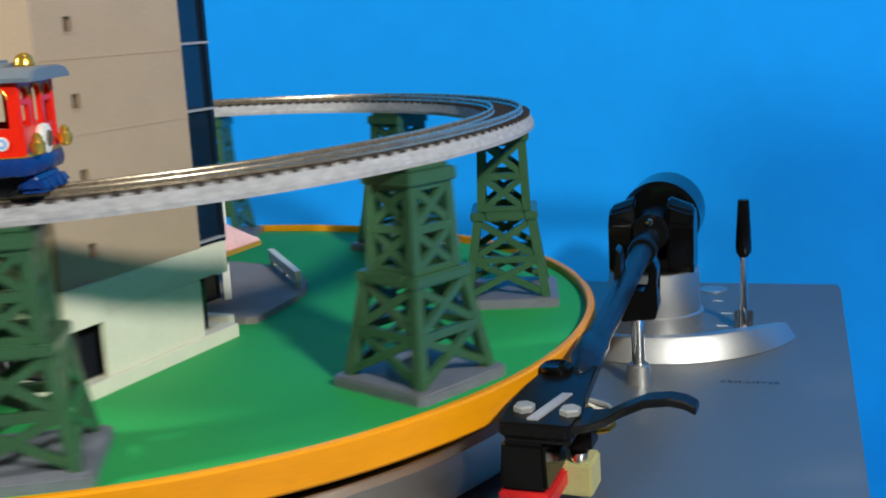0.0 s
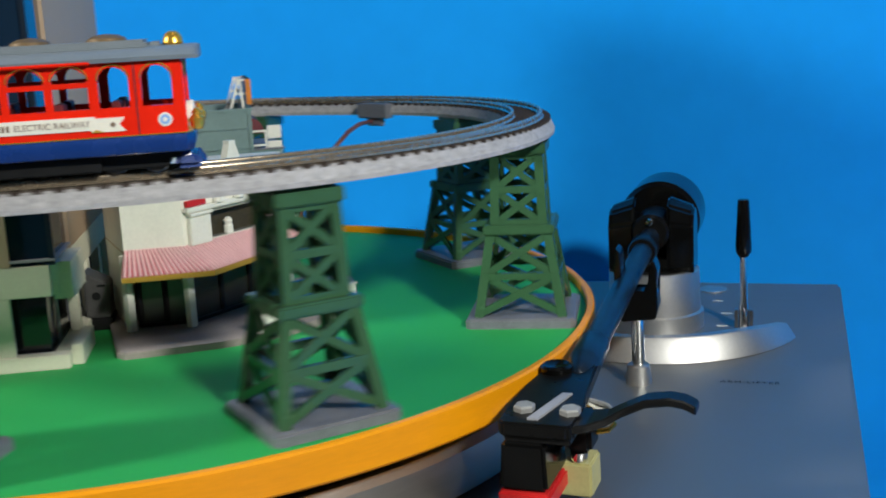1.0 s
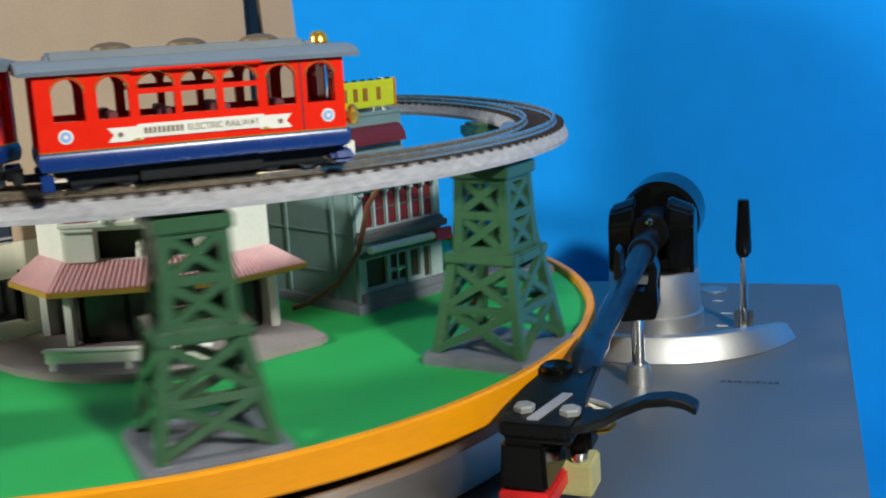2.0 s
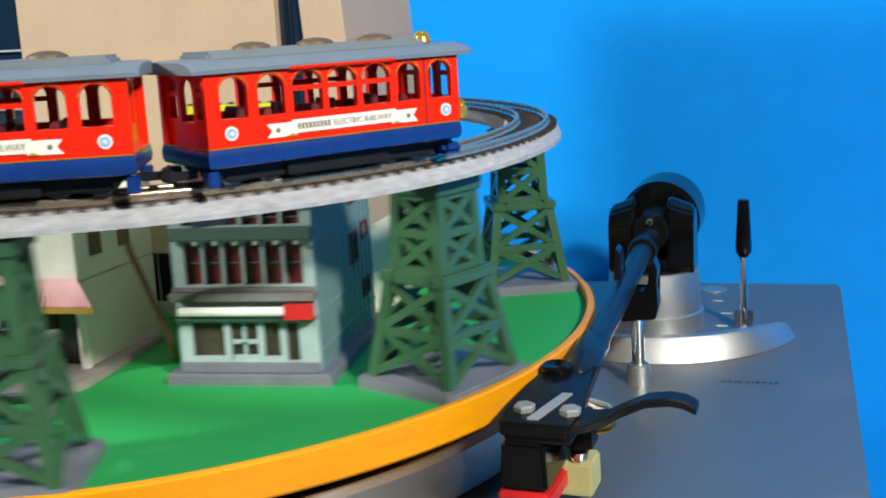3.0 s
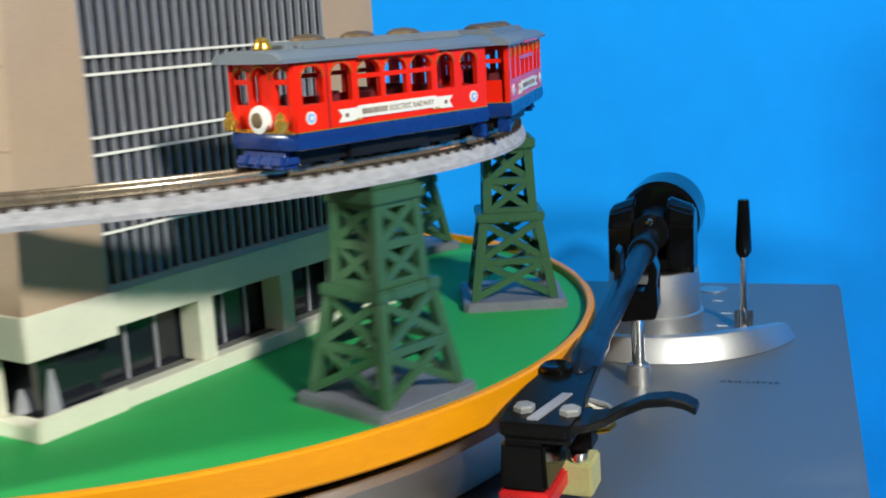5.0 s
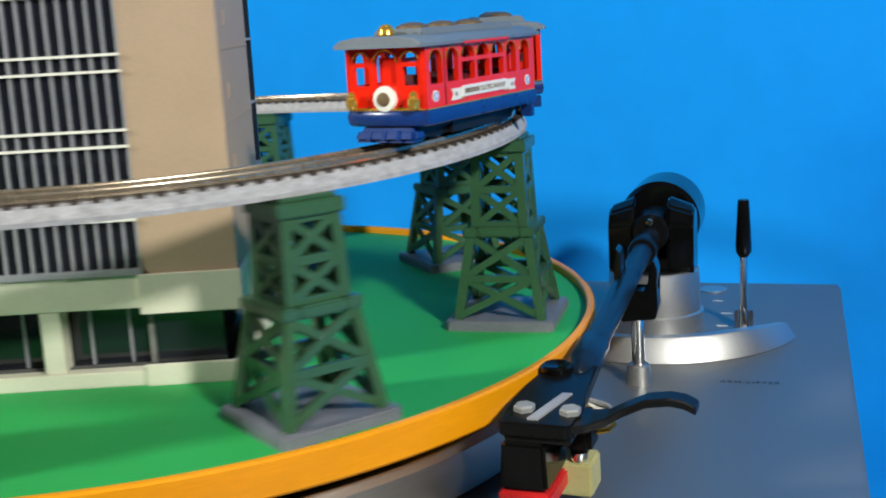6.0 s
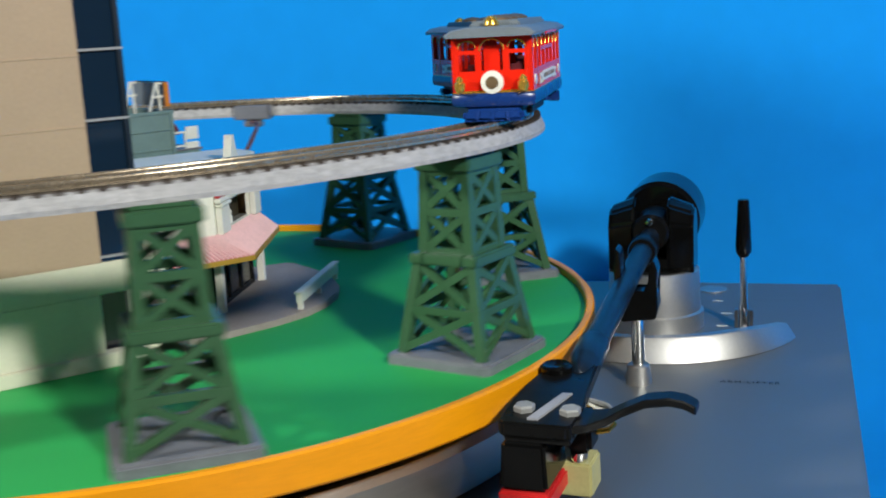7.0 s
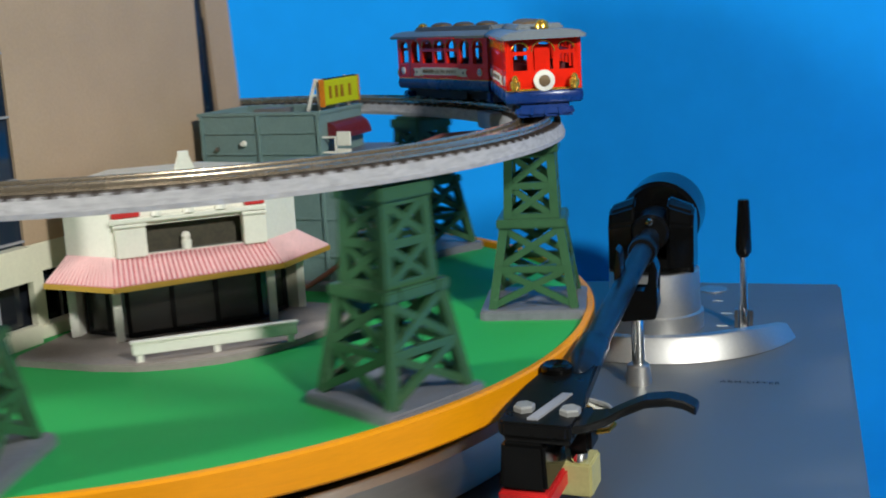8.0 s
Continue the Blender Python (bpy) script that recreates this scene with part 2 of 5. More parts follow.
def backdrop():
    """One sheet of blue paper: flat under the player, curved up into the wall behind it."""
    bm = bmesh.new()
    line = [(-0.3, -0.095), (0.15, -0.095)]
    line += [(0.15 + 0.11 * math.sin(radians(a)), -0.095 + 0.11 - 0.11 * math.cos(radians(a))) for a in range(10, 91, 10)]
    line += [(0.262, 0.3), (0.266, 1.3)]
    cols = [[bm.verts.new((x, y, z)) for y, z in line] for x in (-0.95, -0.6, -0.3, 0, 0.3, 0.6, 0.95)]
    for A, B in zip(cols, cols[1:]):
        for j in range(len(line) - 1):
            bm.faces.new((A[j], B[j], B[j + 1], A[j + 1]))
    ob = part("backdrop", bm, PAPER, smooth=True)
    ob.matrix_basis = pose(0, 0, 0, 0, 0, PLINTH_TURN)
    tagged(ob, "bright blue seamless paper behind and under the record player", "backdrop", kind="structure")


def room():
    """The plain room that closes the place around the player and the lamps."""
    for name, b in (("floor", (-1.2, 1.1, -1.2, 0.4, -0.2, -0.099)), ("ceiling", (-1.2, 1.1, -1.2, 0.4, 1.75, 1.85)),
                    ("wall_north", (-1.2, 1.1, 0.28, 0.4, -0.099, 1.75)), ("wall_south", (-1.2, 1.1, -1.2, -1.1, -0.099, 1.75)),
                    ("wall_west", (-1.2, -1.1, -1.1, 0.28, -0.099, 1.75)), ("wall_east", (1.0, 1.1, -1.1, 0.28, -0.099, 1.75))):
        ob = part(name, boxes(b), PLASTER)
        ob.matrix_basis = pose(0, 0, 0, 0, 0, PLINTH_TURN)
        tagged(ob, "plain dark grey plastered room surface", "room", kind="structure")


room()


def record_player():
    rp = thing("record_player", "silver aluminium record player with a thick metal platter", "record player")
    rp.matrix_basis = PLINTH
    part("plinth", boxes((-0.205, 0.2448, -0.2, 0.1945, -0.062, 0), bevel=0.0012), SILVER, rp)
    inv = PLINTH.inverted()

    def here(x, y, z=PLINTH_Z):
        return inv @ Vector((x, y, z))

    # platter, with its rubber mat
    bm = lathe(bmesh.new(), [(0.0, 0.001), (0.150, 0.001), (0.1555, 0.003), (0.1565, 0.0055), (0.1565, 0.0152), (0.1545, 0.0172), (0.0, 0.0172)], 160)
    part("platter", bm, PLATTER, rp, "satin aluminium platter", True)
    part("mat", lathe(bmesh.new(), [(0.0, 0.0174), (0.1520, 0.0174), (0.1530, 0.0182), (0.1530, 0.0222), (0.0, 0.0222)], 128), RUBBER, rp, "black rubber mat", True)
    for x, y in ((-0.17, -0.165), (0.21, -0.165), (-0.17, 0.155), (0.21, 0.155)):
        part("foot", lathe(bmesh.new(), [(0.0, -0.0648), (0.02, -0.0648), (0.021, -0.0625), (0.0, -0.0625)], 32, at=(x, y, 0)), RUBBER, rp)
    # arm base: a sloping crescent wall round a stepped drum
    c = here(0.2105, 0.006)
    bm = bmesh.new()
    n = 60
    rings = []
    for i in range(n + 1):
        a = radians(-212 + 196 * i / n)
        fade = 1 - 0.4 * max(0.0, (i / n - 0.82) / 0.18) ** 1.5
        h = 0.0088 * fade
        prof = ((0.0475, 0.0), (0.0556, 0.0), (0.0525, h - 0.0006), (0.0519, h), (0.0482, h), (0.0475, h - 0.0008))
        rings.append([bm.verts.new((c.x + r * math.cos(a), c.y + r * math.sin(a), z + 0.0002)) for r, z in prof])
    for A, B in zip(rings, rings[1:]):
        for j in range(6):
            bm.faces.new((A[j], A[(j + 1) % 6], B[(j + 1) % 6], B[j]))
    bm.faces.new(rings[0])
    bm.faces.new(rings[-1][::-1])
    part("arm_base_ring", bm, POLISHED, rp, "satin crescent wall round the arm base", True)
    part("arm_base_drum", lathe(bmesh.new(), [(0.0, 0.0), (0.0196, 0.0), (0.0194, 0.0066), (0.0190, 0.007), (0.0184, 0.0072), (0.0178, 0.0232), (0.0172, 0.0238), (0.0152, 0.0238), (0.0152, 0.0222), (0.0, 0.0222)], 96, at=here(0.2091, 0.0064)), POLISHED, rp, "satin stepped drum", True)
    # marks beside the lifter
    for x, y in ((0.2495, 0.0271), (0.2425, 0.0075), (0.2311, -0.0086)):
        q = here(x, y)
        part("mark", boxes((q.x - 0.0022, q.x + 0.0022, q.y - 0.0004, q.y + 0.0004, 0.0, 0.00015)), WHITE, rp)
    part("inlay", lathe(bmesh.new(), [(0.0, 0.0), (0.0062, 0.0), (0.0062, 0.0004), (0.0055, 0.0007), (0.0, 0.0007)], 40, at=here(0.258, 0.046)), POLISHED, rp, "round metal inlay", True)
    # lifter lever
    q = here(0.2373, -0.0145)
    lever = part("lifter_lever", lathe(bmesh.new(), [(0.0, 0.0), (0.0019, 0.0), (0.0019, 0.009), (0.0015, 0.0105), (0.0015, 0.0305), (0.0, 0.0305)], 24, at=q), CHROME, rp, "thin chrome lifter lever", True)
    part("knob", lathe(bmesh.new(), [(0.0, 0.0286), (0.0018, 0.0286), (0.0030, 0.0305), (0.0031, 0.033), (0.0022, 0.0506), (0.0020, 0.0512), (0.0, 0.0512)], 24, at=q), BLACK, lever, "tapered black knob", True)
    part("fork", boxes((q.x - 0.0035, q.x - 0.0022, q.y - 0.0016, q.y + 0.0016, 0, 0.0075), (q.x + 0.0022, q.x + 0.0035, q.y - 0.0016, q.y + 0.0016, 0, 0.0075), bevel=0.0003), STEEL, lever)
    # arm rest: post with a black clip
    q = here(0.1702, -0.0585)
    rest = part("arm_rest", lathe(bmesh.new(), [(0.0, 0.0066), (0.0022, 0.0066), (0.0022, 0.0262), (0.0, 0.0262)], 32, at=q), CHROME, rp, "chrome arm rest post", True)
    part("rest_base", lathe(bmesh.new(), [(0.0, 0.0), (0.0046, 0.0), (0.0039, 0.0062), (0.0034, 0.0067), (0.0, 0.0067)], 32, at=q), POLISHED, rest, "satin conical base", True)
    bm = bmesh.new()
    out = [(0.0065, 0.0), (0.0075, 0.004), (0.0068, 0.010), (0.0075, 0.0165), (0.0062, 0.0205), (0.0048, 0.0185), (0.0046, 0.0115), (0.003, 0.0095), (-0.003, 0.0095), (-0.0046, 0.0115), (-0.0048, 0.0225), (-0.0064, 0.0245), (-0.0072, 0.017), (-0.0066, 0.01), (-0.007, 0.0035), (-0.005, -0.001)]
    a = [bm.verts.new((q.x + x, q.y - 0.0048, 0.0235 + z)) for x, z in out]
    b = [bm.verts.new((q.x + x, q.y + 0.0048, 0.0235 + z)) for x, z in out]
    bm.faces.new(a)
    bm.faces.new(b[::-1])
    for i in range(len(out)):
        bm.faces.new((a[i], b[i], b[(i + 1) % len(out)], a[(i + 1) % len(out)]))
    bmesh.ops.bevel(bm, geom=[e for e in bm.edges], offset=0.0005, segments=1, affect="EDGES")
    part("rest_clip", bm, BLACK, rest, "black plastic rest clip")
    # engraved name of the lifter
    cu = bpy.data.curves.new("lettering", "FONT")
    cu.body, cu.size, cu.extrude, cu.align_x = "ARM LIFTER", 0.0031, 0.00002, "LEFT"
    cu.space_character = 1.25
    to = bpy.data.objects.new("lettering", cu)
    me = bpy.data.meshes.new_from_object(to)
    bpy.data.objects.remove(to)
    me.materials.append(SATINBLACK)
    o = new("lettering", me)
    o.parent = rp
    q = here(0.1944, -0.0707)
    o.matrix_basis = pose(q.x, q.y, 0.00012)
    tagged(o, "small dark engraved lettering")


def tonearm():
    """Black gimbal, counterweight behind it, tube, and headshell with its cartridge."""
    arm = thing("tonearm", "black tonearm with a drum counterweight, parked on its rest", "tonearm")
    arm.matrix_basis = pose(0.2091, 0.0064, 0.0085, 0, 0, 236.2)
    dip = pose(0, 0, 0, 0, 2.9, 0)
    bm = bmesh.new()
    half = [(-0.0105, -0.0158), (0.0105, -0.0158), (0.0118, -0.0140), (0.0118, 0.0045), (0.0085, 0.0115), (0.003, 0.0140), (-0.003, 0.0140), (-0.0085, 0.0115), (-0.0118, 0.0045), (-0.0118, -0.0140)]
    for s in (-1, 1):
        a = [bm.verts.new((x * 0.8, s * 0.0062, z)) for x, z in half]
        b = [bm.verts.new((x * 0.8, s * 0.0166, z * (0.72 if z > 0 else 1))) for x, z in half]
        bm.faces.new(a)
        bm.faces.new(b[::-1])
        for i in range(len(half)):
            bm.faces.new((a[i], b[i], b[(i + 1) % len(half)], a[(i + 1) % len(half)]))
    bmesh.ops.bevel(bm, geom=list(bm.edges), offset=0.0011, segments=2, affect="EDGES")
    box(bm, -0.0085, 0.0085, -0.0165, 0.0165, -0.0150, -0.0100)
    part("gimbal", bm, BLACK, arm, "gloss black bearing yoke")
    part("turret", lathe(bmesh.new(), [(0.0, -0.0162), (0.0145, -0.0162), (0.0145, -0.0150), (0.0, -0.0150)], 48), CHASSIS, arm)
    bm = lathe(bmesh.new(), [(0.0, -0.011), (0.0062, -0.011), (0.0074, -0.0095), (0.0074, 0.010), (0.0064, 0.0112), (0.0, 0.0112)], 40, axis="x", at=(0, 0, 0.001))
    part("bearing", bm, SATINBLACK, arm, "round bearing housing", True)
    part("bearing_screw", lathe(bmesh.new(), [(0.0, 0.0112), (0.0016, 0.0112), (0.0013, 0.0122), (0.0, 0.0124)], 20, axis="x", at=(0, 0, 0.0055)), CHROME, arm, "small chrome screw", True)
    bm = lathe(bmesh.new(), [(0.0, -0.05), (0.0148, -0.05), (0.0165, -0.048), (0.0165, -0.021), (0.0148, -0.019), (0.0, -0.019)], 64, axis="x", at=(0, 0.0, 0.0002))
    part("counterweight", bm, BLACK, arm, "gloss black drum counterweight", True)
    part("weight_shaft", lathe(bmesh.new(), [(0.0, -0.0195), (0.005, -0.0195), (0.005, -0.0105), (0.0, -0.0105)], 32, axis="x"), STEEL, arm, "", True)

    def along(name, bm, material, label="", smooth=False, parent=None):
        bmesh.ops.transform(bm, matrix=dip, verts=bm.verts)
        return part(name, bm, material, parent or arm, label, smooth)

    bm = tube(bmesh.new(), [(0.006, 0, 0), (0.03, 0, 0), (0.06, 0, 0), (0.10, 0, 0), (0.145, 0, 0), (0.156, 0.0005, 0)], 0.0038, 20)
    along("arm_tube", bm, ARMBLUE, "dark blue-black round arm tube", True)
    bm = lathe(bmesh.new(), [(0.0, 0.024), (0.0050, 0.024), (0.0054, 0.025), (0.0054, 0.033), (0.0050, 0.034), (0.0, 0.034)], 32, axis="x")
    along("arm_collar", bm, SATINBLACK, "black collar", True)
    bm = lathe(bmesh.new(), [(0.0, 0.138), (0.0042, 0.138), (0.0046, 0.139), (0.0047, 0.1545), (0.0044, 0.1556), (0.0035, 0.159), (0.0022, 0.164), (0.0, 0.166)], 32, axis="x")
    along("arm_socket", bm, ARMBLUE, "", True)
    # headshell, set at an angle to the tube
    hs = pose(0.160, -0.0015, 0.0, 0, 0, -4)

    def shell(bm):
        bmesh.ops.transform(bm, matrix=hs, verts=bm.verts)
        return bm

    outline = [(-0.004, -0.0075), (0.014, -0.009), (0.026, -0.0095), (0.0396, -0.0095), (0.0410, -0.008), (0.0410, 0.0085), (0.0396, 0.0098), (0.028, 0.0098), (0.018, 0.0075), (-0.004, 0.0055)]
    bm = prism(bmesh.new(), outline, -0.0028, 0.0012)
    bmesh.ops.bevel(bm, geom=list(bm.edges), offset=0.0007, segments=2, affect="EDGES")
    head = along("headshell", shell(bm), SATINBLACK, "flat satin black headshell")
    bm = lathe(bmesh.new(), [(0.0, 0.0012), (0.0043, 0.0012), (0.0043, 0.0026), (0.0036, 0.0032), (0.0028, 0.0026), (0.0, 0.0024)], 32, at=(0.004, -0.0042, 0))
    along("lock_screw", shell(bm), BLACK, "round black lock screw", True, head)
    for y in (-0.0046, 0.0072):
        bm = lathe(bmesh.new(), [(0.0, 0.0012), (0.0028, 0.0012), (0.0028, 0.0024), (0.0024, 0.0028), (0.0, 0.0028)], 6, at=(0.0325, y, 0))
        along("cartridge_screw", shell(bm), NYLON, "pale nylon screw head", False, head)
    along("label_strip", shell(prism(bmesh.new(), [(0.0385, -0.0022), (0.0385, 0.0006), (0.0205, 0.0046), (0.0205, 0.0020)], 0.0012, 0.0017)), MULLION, "brushed silver strip", False, head)
    # finger lift: an arched flat strip
    bm = bmesh.new()
    line = [(0.033, 0.009, -0.0003, 2.4), (0.0328, 0.0125, -0.0001, 1.9), (0.032, 0.0165, 0.0009, 1.3), (0.031, 0.0205, 0.0030, 1.0), (0.0295, 0.0255, 0.0050, 1.0), (0.028, 0.0310, 0.0053, 1.0), (0.0268, 0.0345, 0.0043, 1.0), (0.026, 0.0372, 0.0026, 1.0)]
    rings = [[bm.verts.new((x + dx * w, y, z + dz)) for dx, dz in ((-0.0028, -0.0013), (0.0028, -0.0013), (0.0028, 0.0009), (-0.0028, 0.0009))] for x, y, z, w in line]
    for A, B in zip(rings, rings[1:]):
        for k in range(4):
            bm.faces.new((A[k], A[(k + 1) % 4], B[(k + 1) % 4], B[k]))
    bm.faces.new(rings[0])
    bm.faces.new(rings[-1][::-1])
    bmesh.ops.bevel(bm, geom=list(bm.edges), offset=0.0004, segments=1, affect="EDGES")
    along("finger_lift", shell(bm), SATINBLACK, "curved black finger lift", False, head)
    # cartridge
    bm = boxes((0.0240, 0.0412, -0.0086, 0.0026, -0.0165, -0.0042), bevel=0.0009)
    for v in bm.verts:
        if v.co.z < -0.009:
            v.co.x = 0.0326 + (v.co.x - 0.0326) * 1.1
            v.co.y = -0.0032 + (v.co.y + 0.0032) * 1.1
    cart = along("cartridge", shell(bm), BLACK, "gloss black cartridge body")
    along("cartridge_mount", shell(boxes((0.022, 0.0395, -0.008, 0.0088, -0.0046, -0.0026), bevel=0.0004)), CHASSIS, "", False, cart)
    along("cartridge_rear", shell(boxes((0.0165, 0.0258, 0.0034, 0.0102, -0.0128, -0.003), bevel=0.0012)), SATINBLACK, "", False, cart)
    along("rear_screw", shell(lathe(bmesh.new(), [(0, -0.0152), (0.0020, -0.0152), (0.0023, -0.0146), (0.0023, -0.0126), (0, -0.0126)], 20, at=(0.0238, 0.0066, 0))), CHROME, "chrome screw end", True, cart)
    along("stylus_holder", shell(boxes((0.0215, 0.0428, -0.0094, 0.0040, -0.0215, -0.0166), bevel=0.0007)), CARTRED, "bright red stylus holder", False, cart)
    along("terminal_block", shell(boxes((0.0160, 0.0262, -0.001, 0.0102, -0.0245, -0.0153), bevel=0.0006)), CARTGOLD, "straw-coloured plastic block", False, cart)
    for z, m in ((-0.0058, NYLON), (-0.0074, WHITE), (-0.0092, BRASS)):
        bm = tube(bmesh.new(), [(0.0190, 0.0095, z), (0.0176, 0.0128, z + 0.0002), (0.0150, 0.0138, z + 0.0008), (0.0126, 0.0118, z + 0.0014), (0.0116, 0.0085, z + 0.0018), (0.0120, 0.0045, -0.0030)], 0.0008, 8)
        along("lead_wire", shell(bm), m, "", True, cart)


backdrop()
record_player()
tonearm()


# ---------------------------------------------------------------- the turning board
def board():
    b = thing("round_board", "round wooden board covered with green card, with a raised varnished rim", "board")
    part("board_core", lathe(bmesh.new(), [(0.0, -0.0068), (0.1622, -0.0068), (0.1622, -0.0012), (0.0, -0.0012)], 128), WOOD, b)
    part("lawn", lathe(bmesh.new(), [(0.0, -0.0012), (0.1622, -0.0012), (0.1622, 0.0), (0.0, 0.0)], 128), LAWN, b, "flat green card surface")
    part("rim", lathe(bmesh.new(), [(0.1623, -0.0066), (0.1643, -0.0066), (0.165, -0.0058), (0.165, 0.0022), (0.1644, 0.0028), (0.1628, 0.0028), (0.1623, 0.0023)], 192, True), WOOD, b, "varnished bent-wood rim", True)
    ride(b)


board()


# ---------------------------------------------------------------- raised track
def track():
    tr = thing("model_railway_track", "raised circle of model railway track on grey ballast", "track")
    n = 180

    def loop(profile):
        bm = bmesh.new()
        rings = []
        for i in range(n):
            a = 360 * i / n
            ang = math.degrees(math.atan2(RING[1] + RING_R * math.sin(radians(a)), RING[0] + RING_R * math.cos(radians(a))))
            dz = RING_Z + sag(ang)
            rings.append([bm.verts.new(((RING_R + r) * math.cos(radians(a)), (RING_R + r) * math.sin(radians(a)), z + dz)) for r, z in profile])
        m = len(profile)
        for i in range(n):
            A, B = rings[i], rings[(i + 1) % n]
            for j in range(m):
                bm.faces.new((A[j], B[j], B[(j + 1) % m], A[(j + 1) % m]))
        return bm

    ballast = part("ballast", loop([(-0.009, 0), (0.009, 0), (0.0091, 0.0012), (0.0078, 0.0040), (0.007, 0.0045), (-0.007, 0.0045), (-0.0078, 0.0040), (-0.0091, 0.0012)]), BALLAST, tr, "grey moulded ballast")
    part("track_bed", loop([(-0.0068, 0.0044), (0.0068, 0.0044), (0.0066, 0.0048), (-0.0066, 0.0048)]), BED, tr, "dark brown track bed")
    for r in (-0.0047, 0.0047):
        part("rail", loop([(r - 0.0009, 0.005), (r + 0.0009, 0.005), (r + 0.0004, 0.0056), (r + 0.00055, 0.0064), (r + 0.00045, 0.00675), (r + 0.00025, 0.00695), (r, 0.00702), (r - 0.00025, 0.00695), (r - 0.00045, 0.00675), (r - 0.00055, 0.0064), (r - 0.0004, 0.0056)]), RAIL, tr, "shiny nickel rail", True)
    me = None
    for i in range(200):
        a = 360 * i / 200
        ang = math.degrees(math.atan2(RING[1] + RING_R * math.sin(radians(a)), RING[0] + RING_R * math.cos(radians(a))))
        m = pose(RING_R * math.cos(radians(a)), RING_R * math.sin(radians(a)), RING_Z + sag(ang), 0, 0, a)
        if me is None:
            o = part("sleeper", boxes((-0.0078, 0.0078, -0.0011, 0.0011, 0.0030, 0.0050)), SLEEPER, ballast)
            me = o.data
        else:
            o = new("sleeper", me)
            o.parent = ballast
        o.matrix_basis = m
    a = 89
    fb = part("feeder_clip", boxes((-0.0125, -0.0075, -0.0085, 0.0085, -0.0012, 0.005), (-0.011, -0.0088, -0.0045, 0.0045, -0.0045, -0.0012), bevel=0.0005), SLAB, tr, "grey power feeder clip")
    fb.matrix_basis = pose(RING_R * math.cos(radians(a)), RING_R * math.sin(radians(a)), RING_Z + sag(90), 0, 0, a)
    ride(tr, pose(*RING, 0))
    cb = part("feeder_cable", tube(bmesh.new(), [(0.001, 0.1365, 0.0545), (0.0065, 0.1275, 0.0552), (0.0115, 0.1175, 0.0555), (0.0142, 0.108, 0.0535), (0.0138, 0.1, 0.0480), (0.0101, 0.0932, 0.0386), (0.0042, 0.0881, 0.0224), (-0.0005, 0.0795, 0.0105), (-0.0038, 0.069, 0.0035), (-0.0057, 0.062, 0.0011)], 0.0009, 8), CABLE, None, "", True)
    tagged(cb, "thin brown cable hanging down from the track feeder", "cable")
    ride(cb)


track()


